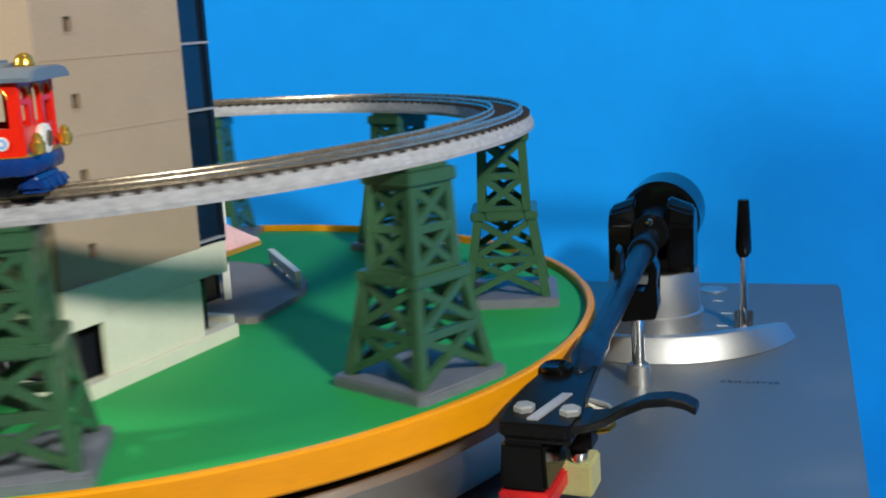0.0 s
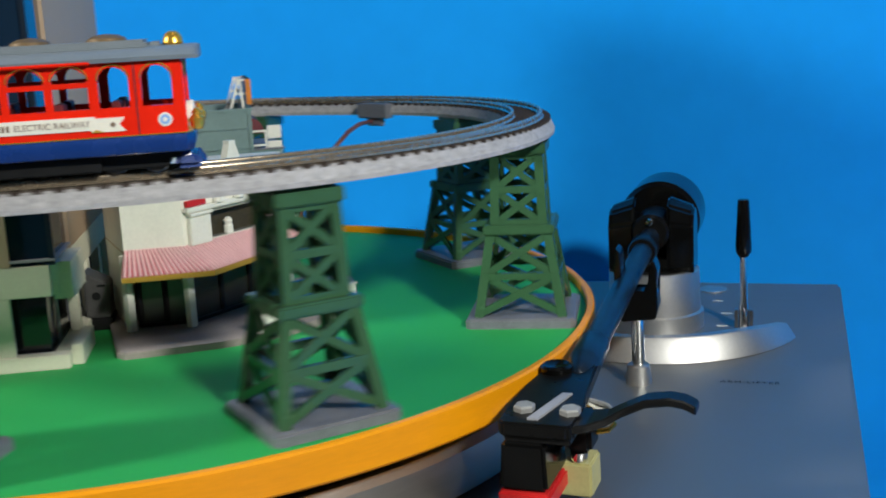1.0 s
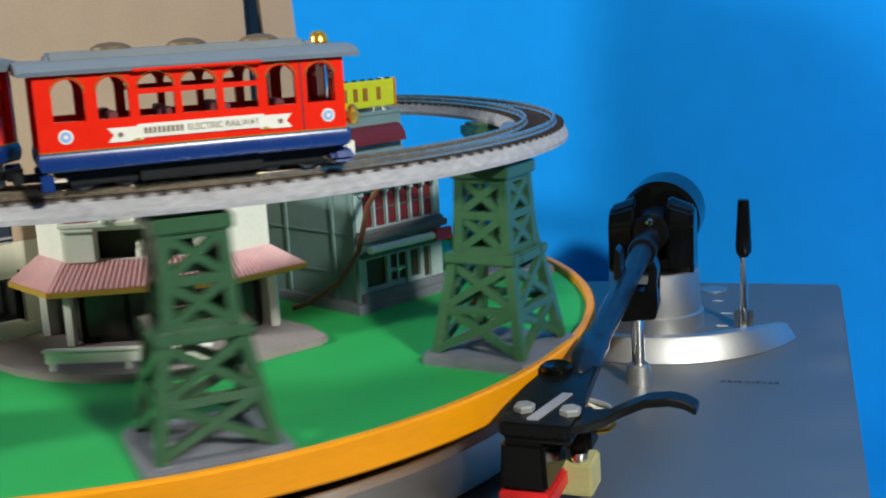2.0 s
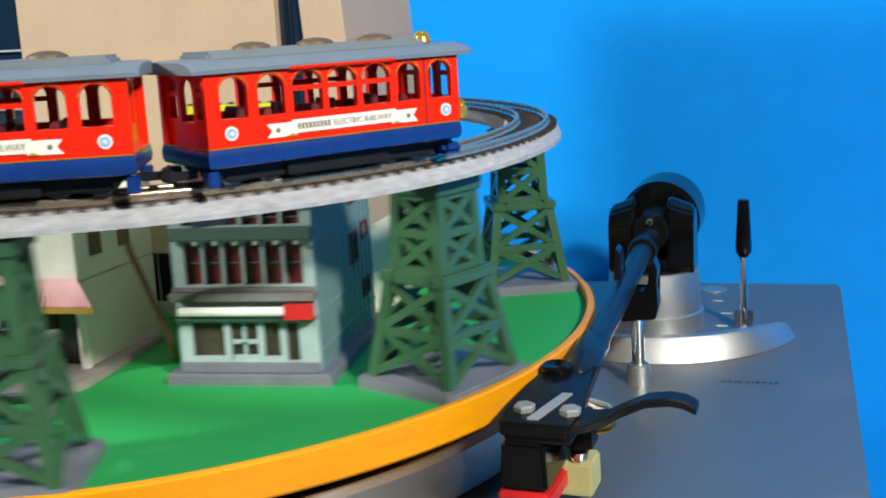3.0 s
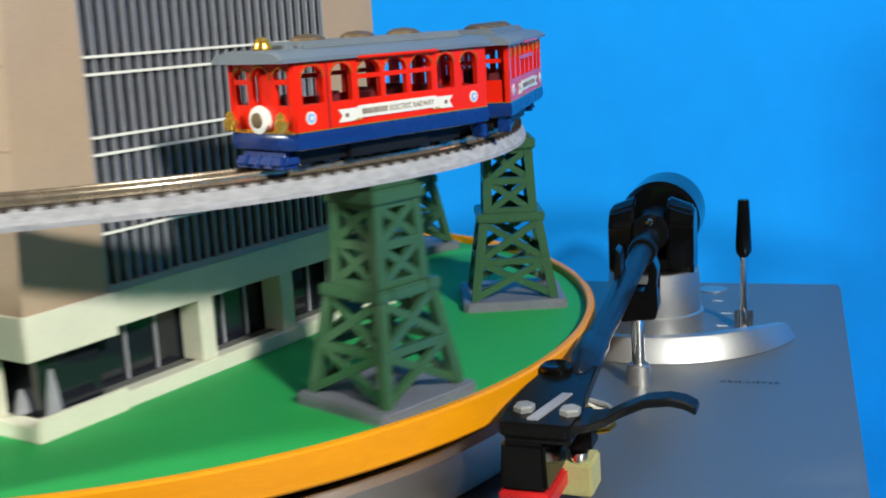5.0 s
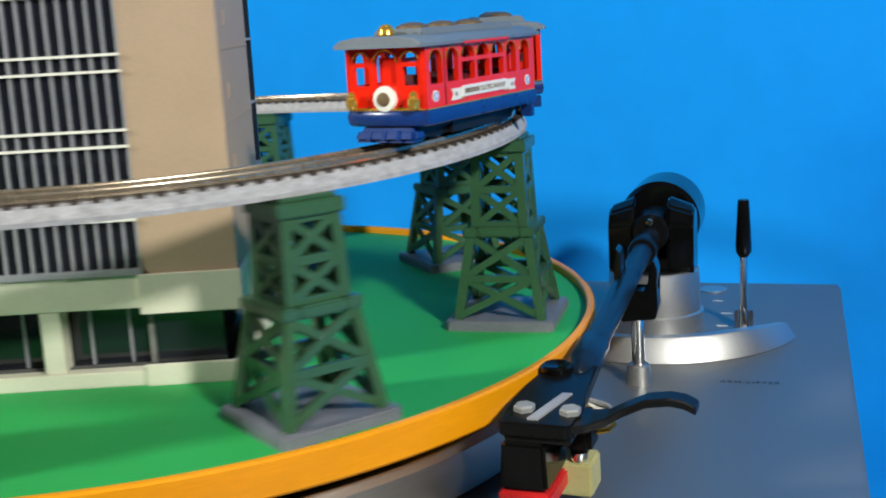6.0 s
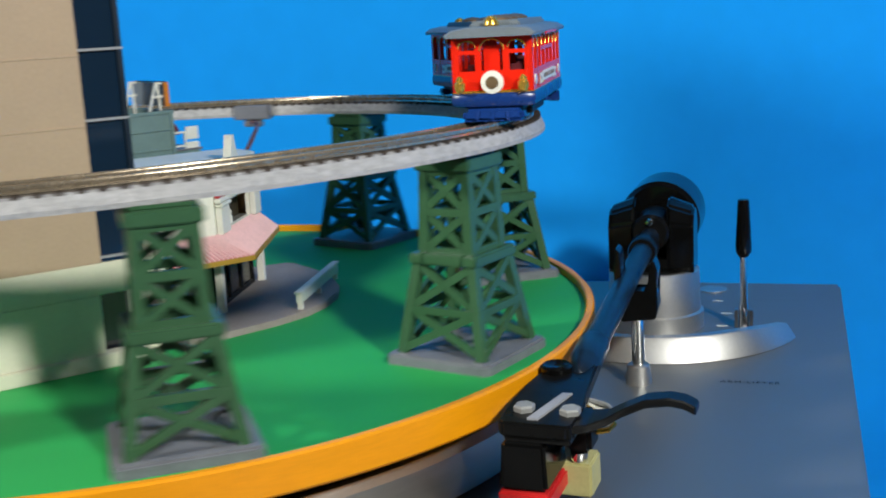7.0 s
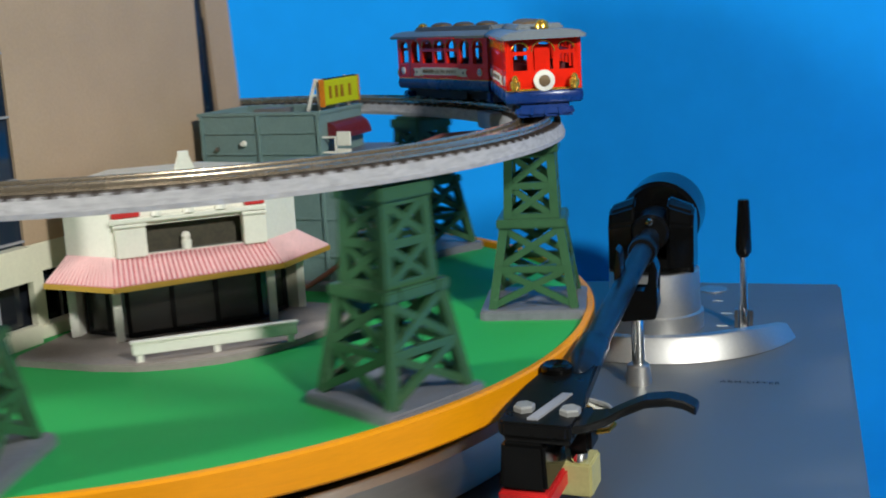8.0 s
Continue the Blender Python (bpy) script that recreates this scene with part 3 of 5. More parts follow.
def trestle(top, label):
    """A lattice tower: slab, four bent legs, collar, cap and crossed braces on four sides."""
    t = thing("trestle_tower", label, "trestle", "towers under the track")
    out = [(0.0173 * sx + dx, 0.0173 * sy + dy) for sx, sy, dx, dy in ((-1, -1, 0, 0.0016), (-1, -1, 0.0016, 0), (1, -1, -0.0016, 0), (1, -1, 0, 0.0016), (1, 1, 0, -0.0016), (1, 1, -0.0016, 0), (-1, 1, 0.0016, 0), (-1, 1, 0, -0.0016))]
    bm = prism(bmesh.new(), out, 0, 0.003)
    bmesh.ops.bevel(bm, geom=[e for e in bm.edges if e.verts[0].co.z > 0.002 and e.verts[1].co.z > 0.002], offset=0.0006, segments=2, affect="EDGES")
    part("slab", bm, SLAB, t, "weathered grey slab")
    cap0, mid0, mid1 = top - 0.0048, 0.0286, 0.0318
    w, a0, a1, b0, b1 = 0.0028, 0.0132, 0.0091, 0.0076, 0.0068
    for sx, sy in ((-1, -1), (1, -1), (1, 1), (-1, 1)):
        bm = bar(bmesh.new(), (sx * a0, sy * a0, 0.0028), (sx * a1, sy * a1, mid0), w, w, (0, 1, 0))
        bar(bm, (sx * b0, sy * b0, mid1), (sx * b1, sy * b1, cap0), w, w, (0, 1, 0))
        part("leg", bm, TRESTLE, t)
    part("collar", boxes((-0.0113, 0.0113, -0.0113, -0.0066, mid0, mid1), (-0.0113, 0.0113, 0.0066, 0.0113, mid0, mid1), (-0.0113, -0.0066, -0.0066, 0.0066, mid0, mid1), (0.0066, 0.0113, -0.0066, 0.0066, mid0, mid1), bevel=0.0005), TRESTLE, t)
    part("cap", boxes((-0.0092, 0.0092, -0.0092, 0.0092, cap0, top - 0.0012), (-0.0078, 0.0078, -0.0078, 0.0078, top - 0.0012, top), bevel=0.0004), TRESTLE, t)

    def width(z):
        return a0 + (a1 - a0) * (z - 0.0028) / (mid0 - 0.0028) if z < mid0 else b0 + (b1 - b0) * (z - mid1) / (cap0 - mid1)

    for k in range(4):
        spin = pose(0, 0, 0, 0, 0, 90 * k)

        def rod(z0, s0, z1, s1, thick, deep=0.0017):
            p, q = Vector((s0 * width(z0), -width(z0) - 0.0003, z0)), Vector((s1 * width(z1), -width(z1) - 0.0003, z1))
            part("brace", bar(bmesh.new(), spin @ p, spin @ q, thick, deep, spin @ Vector((0, -1, 0.001))), TRESTLE, t)

        zc = (mid1 + cap0) / 2
        for lo, hi in ((mid1 + 0.0004, zc - 0.0004), (zc + 0.0004, cap0 - 0.0004)):
            rod(lo, -0.95, hi, 0.95, 0.0021)
            rod(lo, 0.95, hi, -0.95, 0.0021, 0.0013)
        rod(zc, -1, zc, 1, 0.0022, 0.0021)
        rod(mid1 + 0.0007, -1, mid1 + 0.0007, 1, 0.0016)
        rod(cap0 - 0.0006, -1, cap0 - 0.0006, 1, 0.0016)
        zl = 0.0157
        rod(zl + 0.0006, -0.98, mid0 - 0.0004, 0.95, 0.0022)
        rod(zl + 0.0006, 0.98, mid0 - 0.0004, -0.95, 0.0022, 0.0013)
        rod(zl, -1, zl, 1, 0.0022, 0.0021)
        rod(0.0042, -0.98, zl - 0.0006, 0.9, 0.0022)
        rod(0.0042, 0.98, zl - 0.0006, -0.9, 0.0022, 0.0013)
    return t


for x, y, a in ((0.0783, -0.113, 30.6), (0.1321, -0.0354, 69.4), (0.1234, 0.0712, 29.8), (0.0505, 0.1368, 66.7), (-0.0626, 0.1289, 23.4), (-0.1376, 0.0443, 69.6), (-0.1148, -0.0804, 37.4), (-0.0227, -0.136, 81.2)):
    ride(trestle(RING_Z + sag(math.degrees(math.atan2(y, x))), "dark green plastic lattice tower on a grey slab, under the track"), pose(x, y, 0, 0, 0, a))


# ---------------------------------------------------------------- tall building
def tall_building():
    b = thing("tall_building", "tan office tower with a cream ground floor and striped glass front", "building")
    X, Y, T = 0.0355, 0.0745, 0.002
    TOP = 0.1925
    # ground floor: sill, pillars, lintel band
    for x0, x1, y0, y1 in ((-X - 0.0012, X + 0.0012, -Y - 0.0012, -Y + 0.004), (-X - 0.0012, X + 0.0012, Y - 0.004, Y + 0.0012), (-X - 0.0012, -X + 0.004, -Y + 0.004, Y - 0.004), (X - 0.004, X + 0.0012, -Y + 0.004, Y - 0.004)):
        part("plinth_course", boxes((x0, x1, y0, y1, 0, 0.0044), bevel=0.0003), CREAM, b)
    for x0, x1, y0, y1 in ((-X, X - 0.0018, -Y, -Y + T), (-X, X, Y - T, Y), (-X, -X + T, -Y + T, Y - T), (X - T, X, -Y + T, Y - T)):
        part("lintel_band", boxes((x0, x1, y0, y1, 0.0222, 0.0316), bevel=0.0002), CREAM, b)
    part("ground_wall", boxes((-0.0218, 0.0212, -Y, -Y + T, 0.0044, 0.0222), bevel=0.0002), CREAM, b)
    part("ground_wall", boxes((-0.0222, X, Y - T, Y, 0.0044, 0.0222), bevel=0.0002), CREAM, b)
    for y0, y1 in ((-0.0462, -0.0416), (-0.0214, -0.0161), (0.0042, 0.0092), (0.0292, 0.034), (0.0462, 0.0506)):
        part("pillar", boxes((X - 0.0030, X, y0, y1, 0.0044, 0.0222), bevel=0.0002), CREAM, b)
    for y0, y1 in ((-0.0241, -0.0184), (0.0108, 0.0166)):
        part("pillar", boxes((-X, -X + 0.0080, y0, y1, 0.0044, 0.0222), bevel=0.0002), CREAM, b)
    # glazing behind, with mullions
    gz = part("ground_glazing", boxes((-X + 0.009, -X + 0.0096, -Y + 0.0068, Y - 0.0068, 0.0040, 0.0222), (-X + 0.005, -X + 0.0056, -Y + 0.006, -0.0490, 0.0040, 0.0222), (-X + 0.005, -X + 0.0056, 0.0490, Y - 0.006, 0.0040, 0.0222), (X - 0.0056, X - 0.005, -Y + 0.006, Y - 0.006, 0.0040, 0.0222), (-X + 0.0056, X - 0.0056, -Y + 0.006, -Y + 0.0066, 0.0040, 0.0222), (-X + 0.0056, X - 0.0056, Y - 0.0066, Y - 0.006, 0.0040, 0.0222)), DARKGLASS, b, "dark shop glazing")
    for s, ys in ((-1, (-0.0412, -0.0300, -0.0110, -0.0010, 0.0260, 0.0370)), (1, (-0.058, -0.0315, -0.006, 0.0005, 0.0185, 0.0405, 0.058))):
        for y in ys:
            xb = -X + 0.0085 if s < 0 else X - 0.0042
            part("glazing_bar", boxes((xb - 0.0004, xb + 0.0004, y - 0.0004, y + 0.0004, 0.0044, 0.0222)), MULLION, gz)
    for y0, y1 in ((-Y + 0.0067, -0.047), (0.051, Y - 0.0067)):
        part("display_back", boxes((-X + 0.0058, -X + 0.0063, y0, y1, 0.0044, 0.0222)), DISPLAY, gz, "grey display backing")
    # display pieces behind the corner glass
    for x, y, h in ((-0.0295, 0.0675, 0.012), (-0.024, 0.0695, 0.006)):
        part("display_block", lathe(bmesh.new(), [(0.0, 0.0046), (0.0022, 0.0046), (0.0016, 0.0046 + h * 0.5), (0.0006, 0.0046 + h), (0.0, 0.0046 + h)], 10, at=(x - 0.0045 if x < -0.028 else x, y, 0)), MULLION, b)
    part("ground_slab", boxes((-X + 0.0056, X - 0.0056, -Y + 0.0066, Y - 0.0066, 0.0, 0.0040)), INSIDE, b)
    # thicker lintel and sill round the corner bay
    for e in (-1, 1):
        y0, y1 = sorted((e * (Y + 0.0010), e * 0.0468))
        part("corner_lintel", boxes((-X - 0.0010, -X, y0, y1, 0.0204, 0.0318), bevel=0.0002), CREAM, b)
        part("corner_sill", boxes((-X - 0.0022, -X - 0.0012, y0, y1, 0.0, 0.0062), bevel=0.0002), CREAM, b)
        y0, y1 = sorted((e * Y, e * (Y + 0.0010)))
        part("corner_lintel", boxes((-X, -0.0222, y0, y1, 0.0204, 0.0318), bevel=0.0002), CREAM, b)
    # projecting corner bay on the side towards the diner
    part("corner_lintel", boxes((X - 0.0018, X + 0.0038, -Y + 0.0032, -0.0490, 0.0206, 0.0319), bevel=0.0002), CREAM, b)
    part("corner_sill", boxes((X + 0.0013, X + 0.0046, -Y + 0.0028, -0.0490, 0.0, 0.0062), bevel=0.0002), CREAM, b)
    # tower walls above
    windows = [(-0.0241, -0.0212, 0.0382 + 0.0201 * k, 0.0422 + 0.0201 * k, 0) for k in range(8)]
    part("end_wall", wall(bmesh.new(), -X, 0.0226, 0.0317, TOP, windows, -Y, -Y + T), TAN, b, "tan end wall with a column of small windows")
    wins = [(0.0173, 0.0252, 0.0444 + 0.0201 * k, 0.0482 + 0.0201 * k, 0) for k in range(8)]
    part("end_wall", wall(bmesh.new(), -X, 0.0342, 0.0317, TOP, wins, Y - T, Y), TAN, b, "tan end wall with a column of wide windows")
    for k in range(8):
        z = 0.0382 + 0.0201 * k
        wd = part("window", boxes((-0.0243, -0.021, -Y + 0.0021, -Y + 0.0027, z - 0.0003, z + 0.0043)), DARKGLASS, b)
        part("sill", boxes((-0.0244, -0.0209, -Y - 0.0003, -Y + 0.0003, z - 0.0005, z)), TAN, wd)
        z = 0.0444 + 0.0201 * k
        wd = part("window", boxes((0.0170, 0.0255, Y - 0.0027, Y - 0.0021, z - 0.0003, z + 0.0041)), DARKGLASS, b)
        part("sill", boxes((0.0169, 0.0256, Y - 0.0003, Y + 0.0003, z - 0.0005, z)), TAN, wd)
    # raised storey joints on the end walls
    for k in range(8):
        z = 0.0517 + 0.02 * k
        part("storey_joint", boxes((-X, 0.0226, -Y - 0.0002, -Y, z - 0.00025, z + 0.00025)), TAN, b)
        part("storey_joint", boxes((-X, 0.0342, Y, Y + 0.0002, z - 0.00025, z + 0.00025)), TAN, b)
    for s, y0, y1 in ((-1, -Y + T, -0.0478), (-1, 0.0478, Y - T), (1, -0.0478, 0.0475)):
        part("side_wall", boxes((s * X - (T if s > 0 else 0), s * X + (T if s < 0 else 0), y0, y1, 0.0317, TOP)), TAN, b)
    part("side_wall", boxes((0.0322, 0.0342, 0.0602, Y - T, 0.0317, TOP)), TAN, b)
    part("return_wall", boxes((0.0285, X - T, 0.0455, 0.0475, 0.0317, TOP)), TAN, b)
    part("ledge", boxes((0.0285, X, 0.0475, Y, 0.0300, 0.0317)), CREAM, b)
    # striped glass front
    front = part("glass_front", boxes((-X + 0.0012, -X + 0.0018, -0.0478, 0.0478, 0.0335, TOP - 0.002)), DARKGLASS, b, "dark glazed front with grey mullions")
    me = None
    for i in range(27):
        y = -0.0478 + 0.0956 * i / 26
        if me is None:
            o = part("mullion", boxes((-X - 0.0002, -X + 0.0012, -0.00034, 0.00034, 0.0335, TOP - 0.002)), MULLION, front)
            me = o.data
        else:
            o = new("mullion", me)
            o.parent = front
        o.matrix_basis = pose(0, y, 0)
    for k in range(8):
        for dz in (0.0, 0.0044):
            z = 0.0472 + 0.0202 * k + dz
            part("floor_line", boxes((-X - 0.0009, -X - 0.0001, -0.0482, 0.0482, z - 0.0003, z + 0.0004)), WHITE, front)
    part("front_sill", boxes((-X - 0.0006, -X + 0.0012, -0.0482, 0.0482, 0.0317, 0.0335)), MULLION, front)
    # corner glazing and the strip on the back
    cg = part("corner_glazing", boxes((0.0226, X - 0.0014, -Y + 0.0012, -Y + 0.0018, 0.0317, TOP - 0.002), (X - 0.0018, X - 0.0012, -Y + 0.0018, -0.0478, 0.0317, TOP - 0.002)), BLUEGLASS, b, "dark blue corner glazing with white floor lines")
    bs = part("back_glazing", boxes((0.0316, 0.0321, 0.0475, 0.0620, 0.0317, TOP - 0.002)), BLUEGLASS, b, "dark blue vertical glazing strip")
    for y in (0.0515, 0.0560):
        part("mullion", boxes((0.0321, 0.0327, y - 0.0003, y + 0.0003, 0.0317, TOP - 0.002)), ARMBLUE, bs)
    part("corner_post", boxes((X - 0.0016, X, -Y, -Y + 0.0016, 0.0317, TOP)), ARMBLUE, cg)
    for k in range(8):
        z = 0.0332 + 0.0200 * k
        part("floor_line", boxes((0.0226, X + 0.0002, -Y - 0.0002, -Y + 0.0011, z - 0.0003, z + 0.0004), (X - 0.0011, X + 0.0002, -Y + 0.0011, -0.0478, z - 0.0003, z + 0.0004)), MULLION, cg)
    part("roof", boxes((-X + T, 0.0246, -Y + T, Y - T, TOP - 0.004, TOP - 0.002)), INSIDE, b)
    part("core", boxes((-X + 0.004, 0.0244, -Y + 0.004, Y - 0.004, 0.0312, 0.0322)), INSIDE, b)
    # the far end of the tower leans in a little
    for ob in b.children_recursive:
        if ob.name.split(".")[0] in ("end_wall", "side_wall", "window", "sill", "storey_joint"):
            for v in ob.data.vertices:
                if v.co.y > 0.0595:
                    v.co.y -= 0.065 * (v.co.z - 0.0317)
    ride(b, pose(-0.0425, -0.018, 0, 0, 0, 46.9))


tall_building()


def spindle_box():
    """The dark housing in the gap between the tower and the diner."""
    k = thing("spindle_box", "small dark grey housing with a round hole, between the buildings", "housing")
    bm = boxes((-0.0041, 0.0041, -0.0035, 0.0075, 0.0042, 0.0178))
    for v in bm.verts:
        if v.co.z > 0.01:
            v.co.z -= 0.0022 * (v.co.x / 0.0041)
    bmesh.ops.bevel(bm, geom=list(bm.edges), offset=0.0005, segments=2, affect="EDGES")
    part("housing", bm, GRAPHITE, k, "dark grey plastic housing")
    part("base", boxes((-0.0044, 0.0044, -0.0040, 0.0080, 0.0, 0.0041), bevel=0.0003), CHASSIS, k, "black base")
    part("hole_ring", lathe(bmesh.new(), [(0.0, -0.0003), (0.0014, -0.0003), (0.0014, 0.0003), (0.0, 0.0003)], 24, axis="y", at=(-0.0003, -0.0036, 0.0118)), CHASSIS, k, "round black hole", True)
    part("slot", boxes((0.0002, 0.0030, -0.0038, -0.0034, 0.0148, 0.0156)), CHASSIS, k)
    ride(k, pose(0.0048, -0.0085, 0, 0, 0, 48))


spindle_box()


# ---------------------------------------------------------------- diner
def diner():
    ox, oy = 0.02, 0.025
    d = thing("corner_diner", "cream two-storey corner diner with a pink ribbed awning", "building")

    def loc(pts):
        return [(x - ox, y - oy) for x, y in pts]

    foot = loc([(-0.006, 0.004), (0.0262, -0.0118), (0.0395, 0.0022), (0.0347, 0.051), (0.0204, 0.0625), (-0.008, 0.0337)])
    # paved forecourt
    yard = loc([(-0.004, 0.0), (0.0415, -0.029), (0.0455, -0.0292), (0.055, -0.0165), (0.0625, -0.006), (0.0685, 0.006), (0.0712, 0.018), (0.0712, 0.031), (0.068, 0.043), (0.062, 0.0545), (0.0525, 0.067), (0.0375, 0.0808), (0.033, 0.082), (0.0225, 0.0748), (-0.008, 0.0385)])
    bm = prism(bmesh.new(), yard, 0.0, 0.0022)
    bmesh.ops.bevel(bm, geom=[e for e in bm.edges if min(v.co.z for v in e.verts) > 0.001], offset=0.0005, segments=2, affect="EDGES")
    part("forecourt", bm, PATH, d, "taupe paved forecourt")

    def inset(poly, k):
        c = (sum(p[0] for p in poly) / len(poly), sum(p[1] for p in poly) / len(poly))
        return [(c[0] + (p[0] - c[0]) * k, c[1] + (p[1] - c[1]) * k) for p in poly]

    shop = inset(foot, 0.86)
    part("shop_floor", prism(bmesh.new(), inset(foot, 0.84), 0.0022, 0.003), INSIDE, d)

    def leaf(p, q, z0, z1, thick, out=0.0):
        """A wall panel along p to q, thick inwards."""
        p, q = Vector((*p, 0)), Vector((*q, 0))
        n = (q - p).normalized().cross(Vector((0, 0, 1)))
        bm = bmesh.new()
        c = [p + n * out, q + n * out, q - n * thick, p - n * thick]
        return prism(bm, [(v.x, v.y) for v in c], z0, z1)

    # shop windows, set back, with door posts
    for a, b in ((1, 2), (2, 3), (3, 4)):
        g = part("shop_window", leaf(shop[a], shop[b], 0.0024, 0.0275, 0.0006), SHOPGLASS, d, "dark shop window")
        m = 3 if a == 2 else 2
        for i in range(m + 1):
            u = i / m
            x, y = shop[a][0] + (shop[b][0] - shop[a][0]) * u, shop[a][1] + (shop[b][1] - shop[a][1]) * u
            part("window_post", boxes((x - 0.0007, x + 0.0007, y - 0.0007, y + 0.0007, 0.0024, 0.0275)), CHASSIS, g)
        p, q = shop[a], shop[b]
        part("kick_rail", leaf(p, q, 0.0024, 0.0036, 0.001, 0.0008), CHASSIS, g)
    part("side_wall", leaf(foot[0], foot[1], 0.0022, 0.0500, 0.0015), WHITE, d)
    sw = part("side_wall", leaf(foot[4], foot[5], 0.0022, 0.0500, 0.0015), CREAM, d)
    part("back_wall", leaf(foot[5], foot[0], 0.0022, 0.0500, 0.0015), CREAM, d)
    for u in (0.25, 0.62):
        x, y = foot[4][0] + (foot[5][0] - foot[4][0]) * u, foot[4][1] + (foot[5][1] - foot[4][1]) * u
        w = part("side_window", boxes((-0.003, 0.003, -0.0004, 0.0006, 0.034, 0.043)), BRONZE, sw, "small brown window")
        w.matrix_basis = pose(x, y, 0, 0, 0, math.degrees(math.atan2(foot[5][1] - foot[4][1], foot[5][0] - foot[4][0])))
    # columns
    for k in (1, 2, 3, 4):
        x, y = foot[k]
        part("column", boxes((x - 0.0013, x + 0.0013, y - 0.0013, y + 0.0013, 0.0022, 0.0275), bevel=0.0002), WHITE, d)
    # upper storey
    for a, b in ((1, 2), (3, 4)):
        part("upper_wall", leaf(foot[a], foot[b], 0.0275, 0.0500, 0.0015), WHITE, d)
    p, q = Vector((*foot[2], 0)), Vector((*foot[3], 0))
    length = (q - p).length
    rz = math.degrees(math.atan2(q.y - p.y, q.x - p.x))
    front = pose(p.x, p.y, 0, 0, 0, rz)

    def on_front(name, bm, material, parent=None, label=""):
        bmesh.ops.transform(bm, matrix=front, verts=bm.verts)
        return part(name, bm, material, parent or d, label)

    on_front("upper_wall", wall(bmesh.new(), 0, length, 0.0275, 0.0500, [(0.0110, 0.0410, 0.0292, 0.0382, 0)], 0, 0.0015), WHITE)
    on_front("balcony_window", boxes((0.009, 0.0430, 0.005, 0.0056, 0.0285, 0.040)), DUSK, None, "deep dark upper window")
    on_front("balcony_floor", boxes((0.009, 0.0430, 0.0016, 0.005, 0.0280, 0.0290)), INSIDE)
    on_front("flower_pot", lathe(bmesh.new(), [(0, 0.0291), (0.0017, 0.0291), (0.0017, 0.0316), (0.0013, 0.0318), (0.0016, 0.0333), (0.0009, 0.0343), (0, 0.0345)], 10, at=(0.0235, 0.003, 0)), WHITE, None, "small white urn")
    for x0, x1 in ((0.0014, 0.0108), (0.0412, 0.0487)):
        pl = on_front("pilaster", boxes((x0, x1, -0.0022, -0.0001, 0.0288, 0.0382), bevel=0.0003), WHITE)
        on_front("pilaster_cap", boxes((x0 - 0.0004, x1 + 0.0004, -0.0030, -0.0001, 0.0384, 0.0394), bevel=0.0002), WHITE, pl)
    on_front("fascia", boxes((0.0, length, -0.0026, -0.0001, 0.0396, 0.0412), bevel=0.0003), WHITE)
    for x0, x1 in ((0.001, 0.0095), (0.0425, 0.0487)):
        on_front("sign_panel", boxes((x0, x1, -0.0018, -0.0002, 0.0414, 0.0434), bevel=0.0002), SIGNRED, None, "small dark red panel")
    for x in (0.0145, 0.0245, 0.0345):
        on_front("wall_lamp", lathe(bmesh.new(), [(0, 0.0414), (0.0018, 0.0414), (0.0014, 0.0428), (0, 0.0430)], 12, at=(x, -0.0022, 0)), WHITE)
    # roof slab with parapet and a stepped finial
    part("roof", prism(bmesh.new(), inset(foot, 1.04), 0.0501, 0.0514), WHITE, d)
    bm = upright(bmesh.new(), [(0.0195, 0.0514), (0.0215, 0.0545), (0.0232, 0.0590), (0.0232, 0.0602), (0.0262, 0.0602), (0.0262, 0.0590), (0.0279, 0.0545), (0.0300, 0.0514)], -0.001, 0.0018)
    on_front("finial", bm, WHITE, None, "stepped white roof finial")
    # awning: three sloping faces with ribs
    lo = loc([(0.0338, -0.0190), (0.0525, 0.0022), (0.0414, 0.0545), (0.0185, 0.0735)])
    hi = [foot[1], foot[2], foot[3], foot[4]]
    zl, zh = 0.0222, 0.0288
    for k in range(3):
        A, B, C, D = (Vector((*lo[k], zl)), Vector((*lo[k + 1], zl)), Vector((*hi[k + 1], zh)), Vector((*hi[k], zh)))
        n = (B - A).cross(D - A).normalized()
        n = n if n.z > 0 else -n
        m = max(6, int((B - A).length / 0.0016))
        bm = bmesh.new()
        cols = []
        for i in range(m + 1):
            lower, upper = A.lerp(B, i / m), D.lerp(C, i / m)
            cols.append([bm.verts.new(v) for v in (lower, upper, upper - n * 0.0009, lower - n * 0.0009)])
        for P, Q in zip(cols, cols[1:]):
            for j in range(4):
                bm.faces.new((P[j], Q[j], Q[(j + 1) % 4], P[(j + 1) % 4]))
        bm.faces.new(cols[0])
        bm.faces.new(cols[-1][::-1])
        aw = part("awning", bm, PINK, d, "pink ribbed tile awning")
        bm = bmesh.new()
        for i in range(m):
            u = (i + 0.5) / m
            tube(bm, [A.lerp(B, u) + n * 0.0001, D.lerp(C, u) + n * 0.0001], 0.00048, 8)
        tagged(part("awning_rib", bm, PINKLIGHT, aw, "", True), kind="stuff")
        part("awning_trim", bar(bmesh.new(), A - Vector((0, 0, 0.0008)), B - Vector((0, 0, 0.0008)), 0.0011, 0.0016), OCHRE, aw, "ochre edge trim")
    part("soffit", prism(bmesh.new(), inset(foot, 1.0), 0.0276, 0.0282), OCHRE, d)
    ride(d, pose(ox, oy, 0))
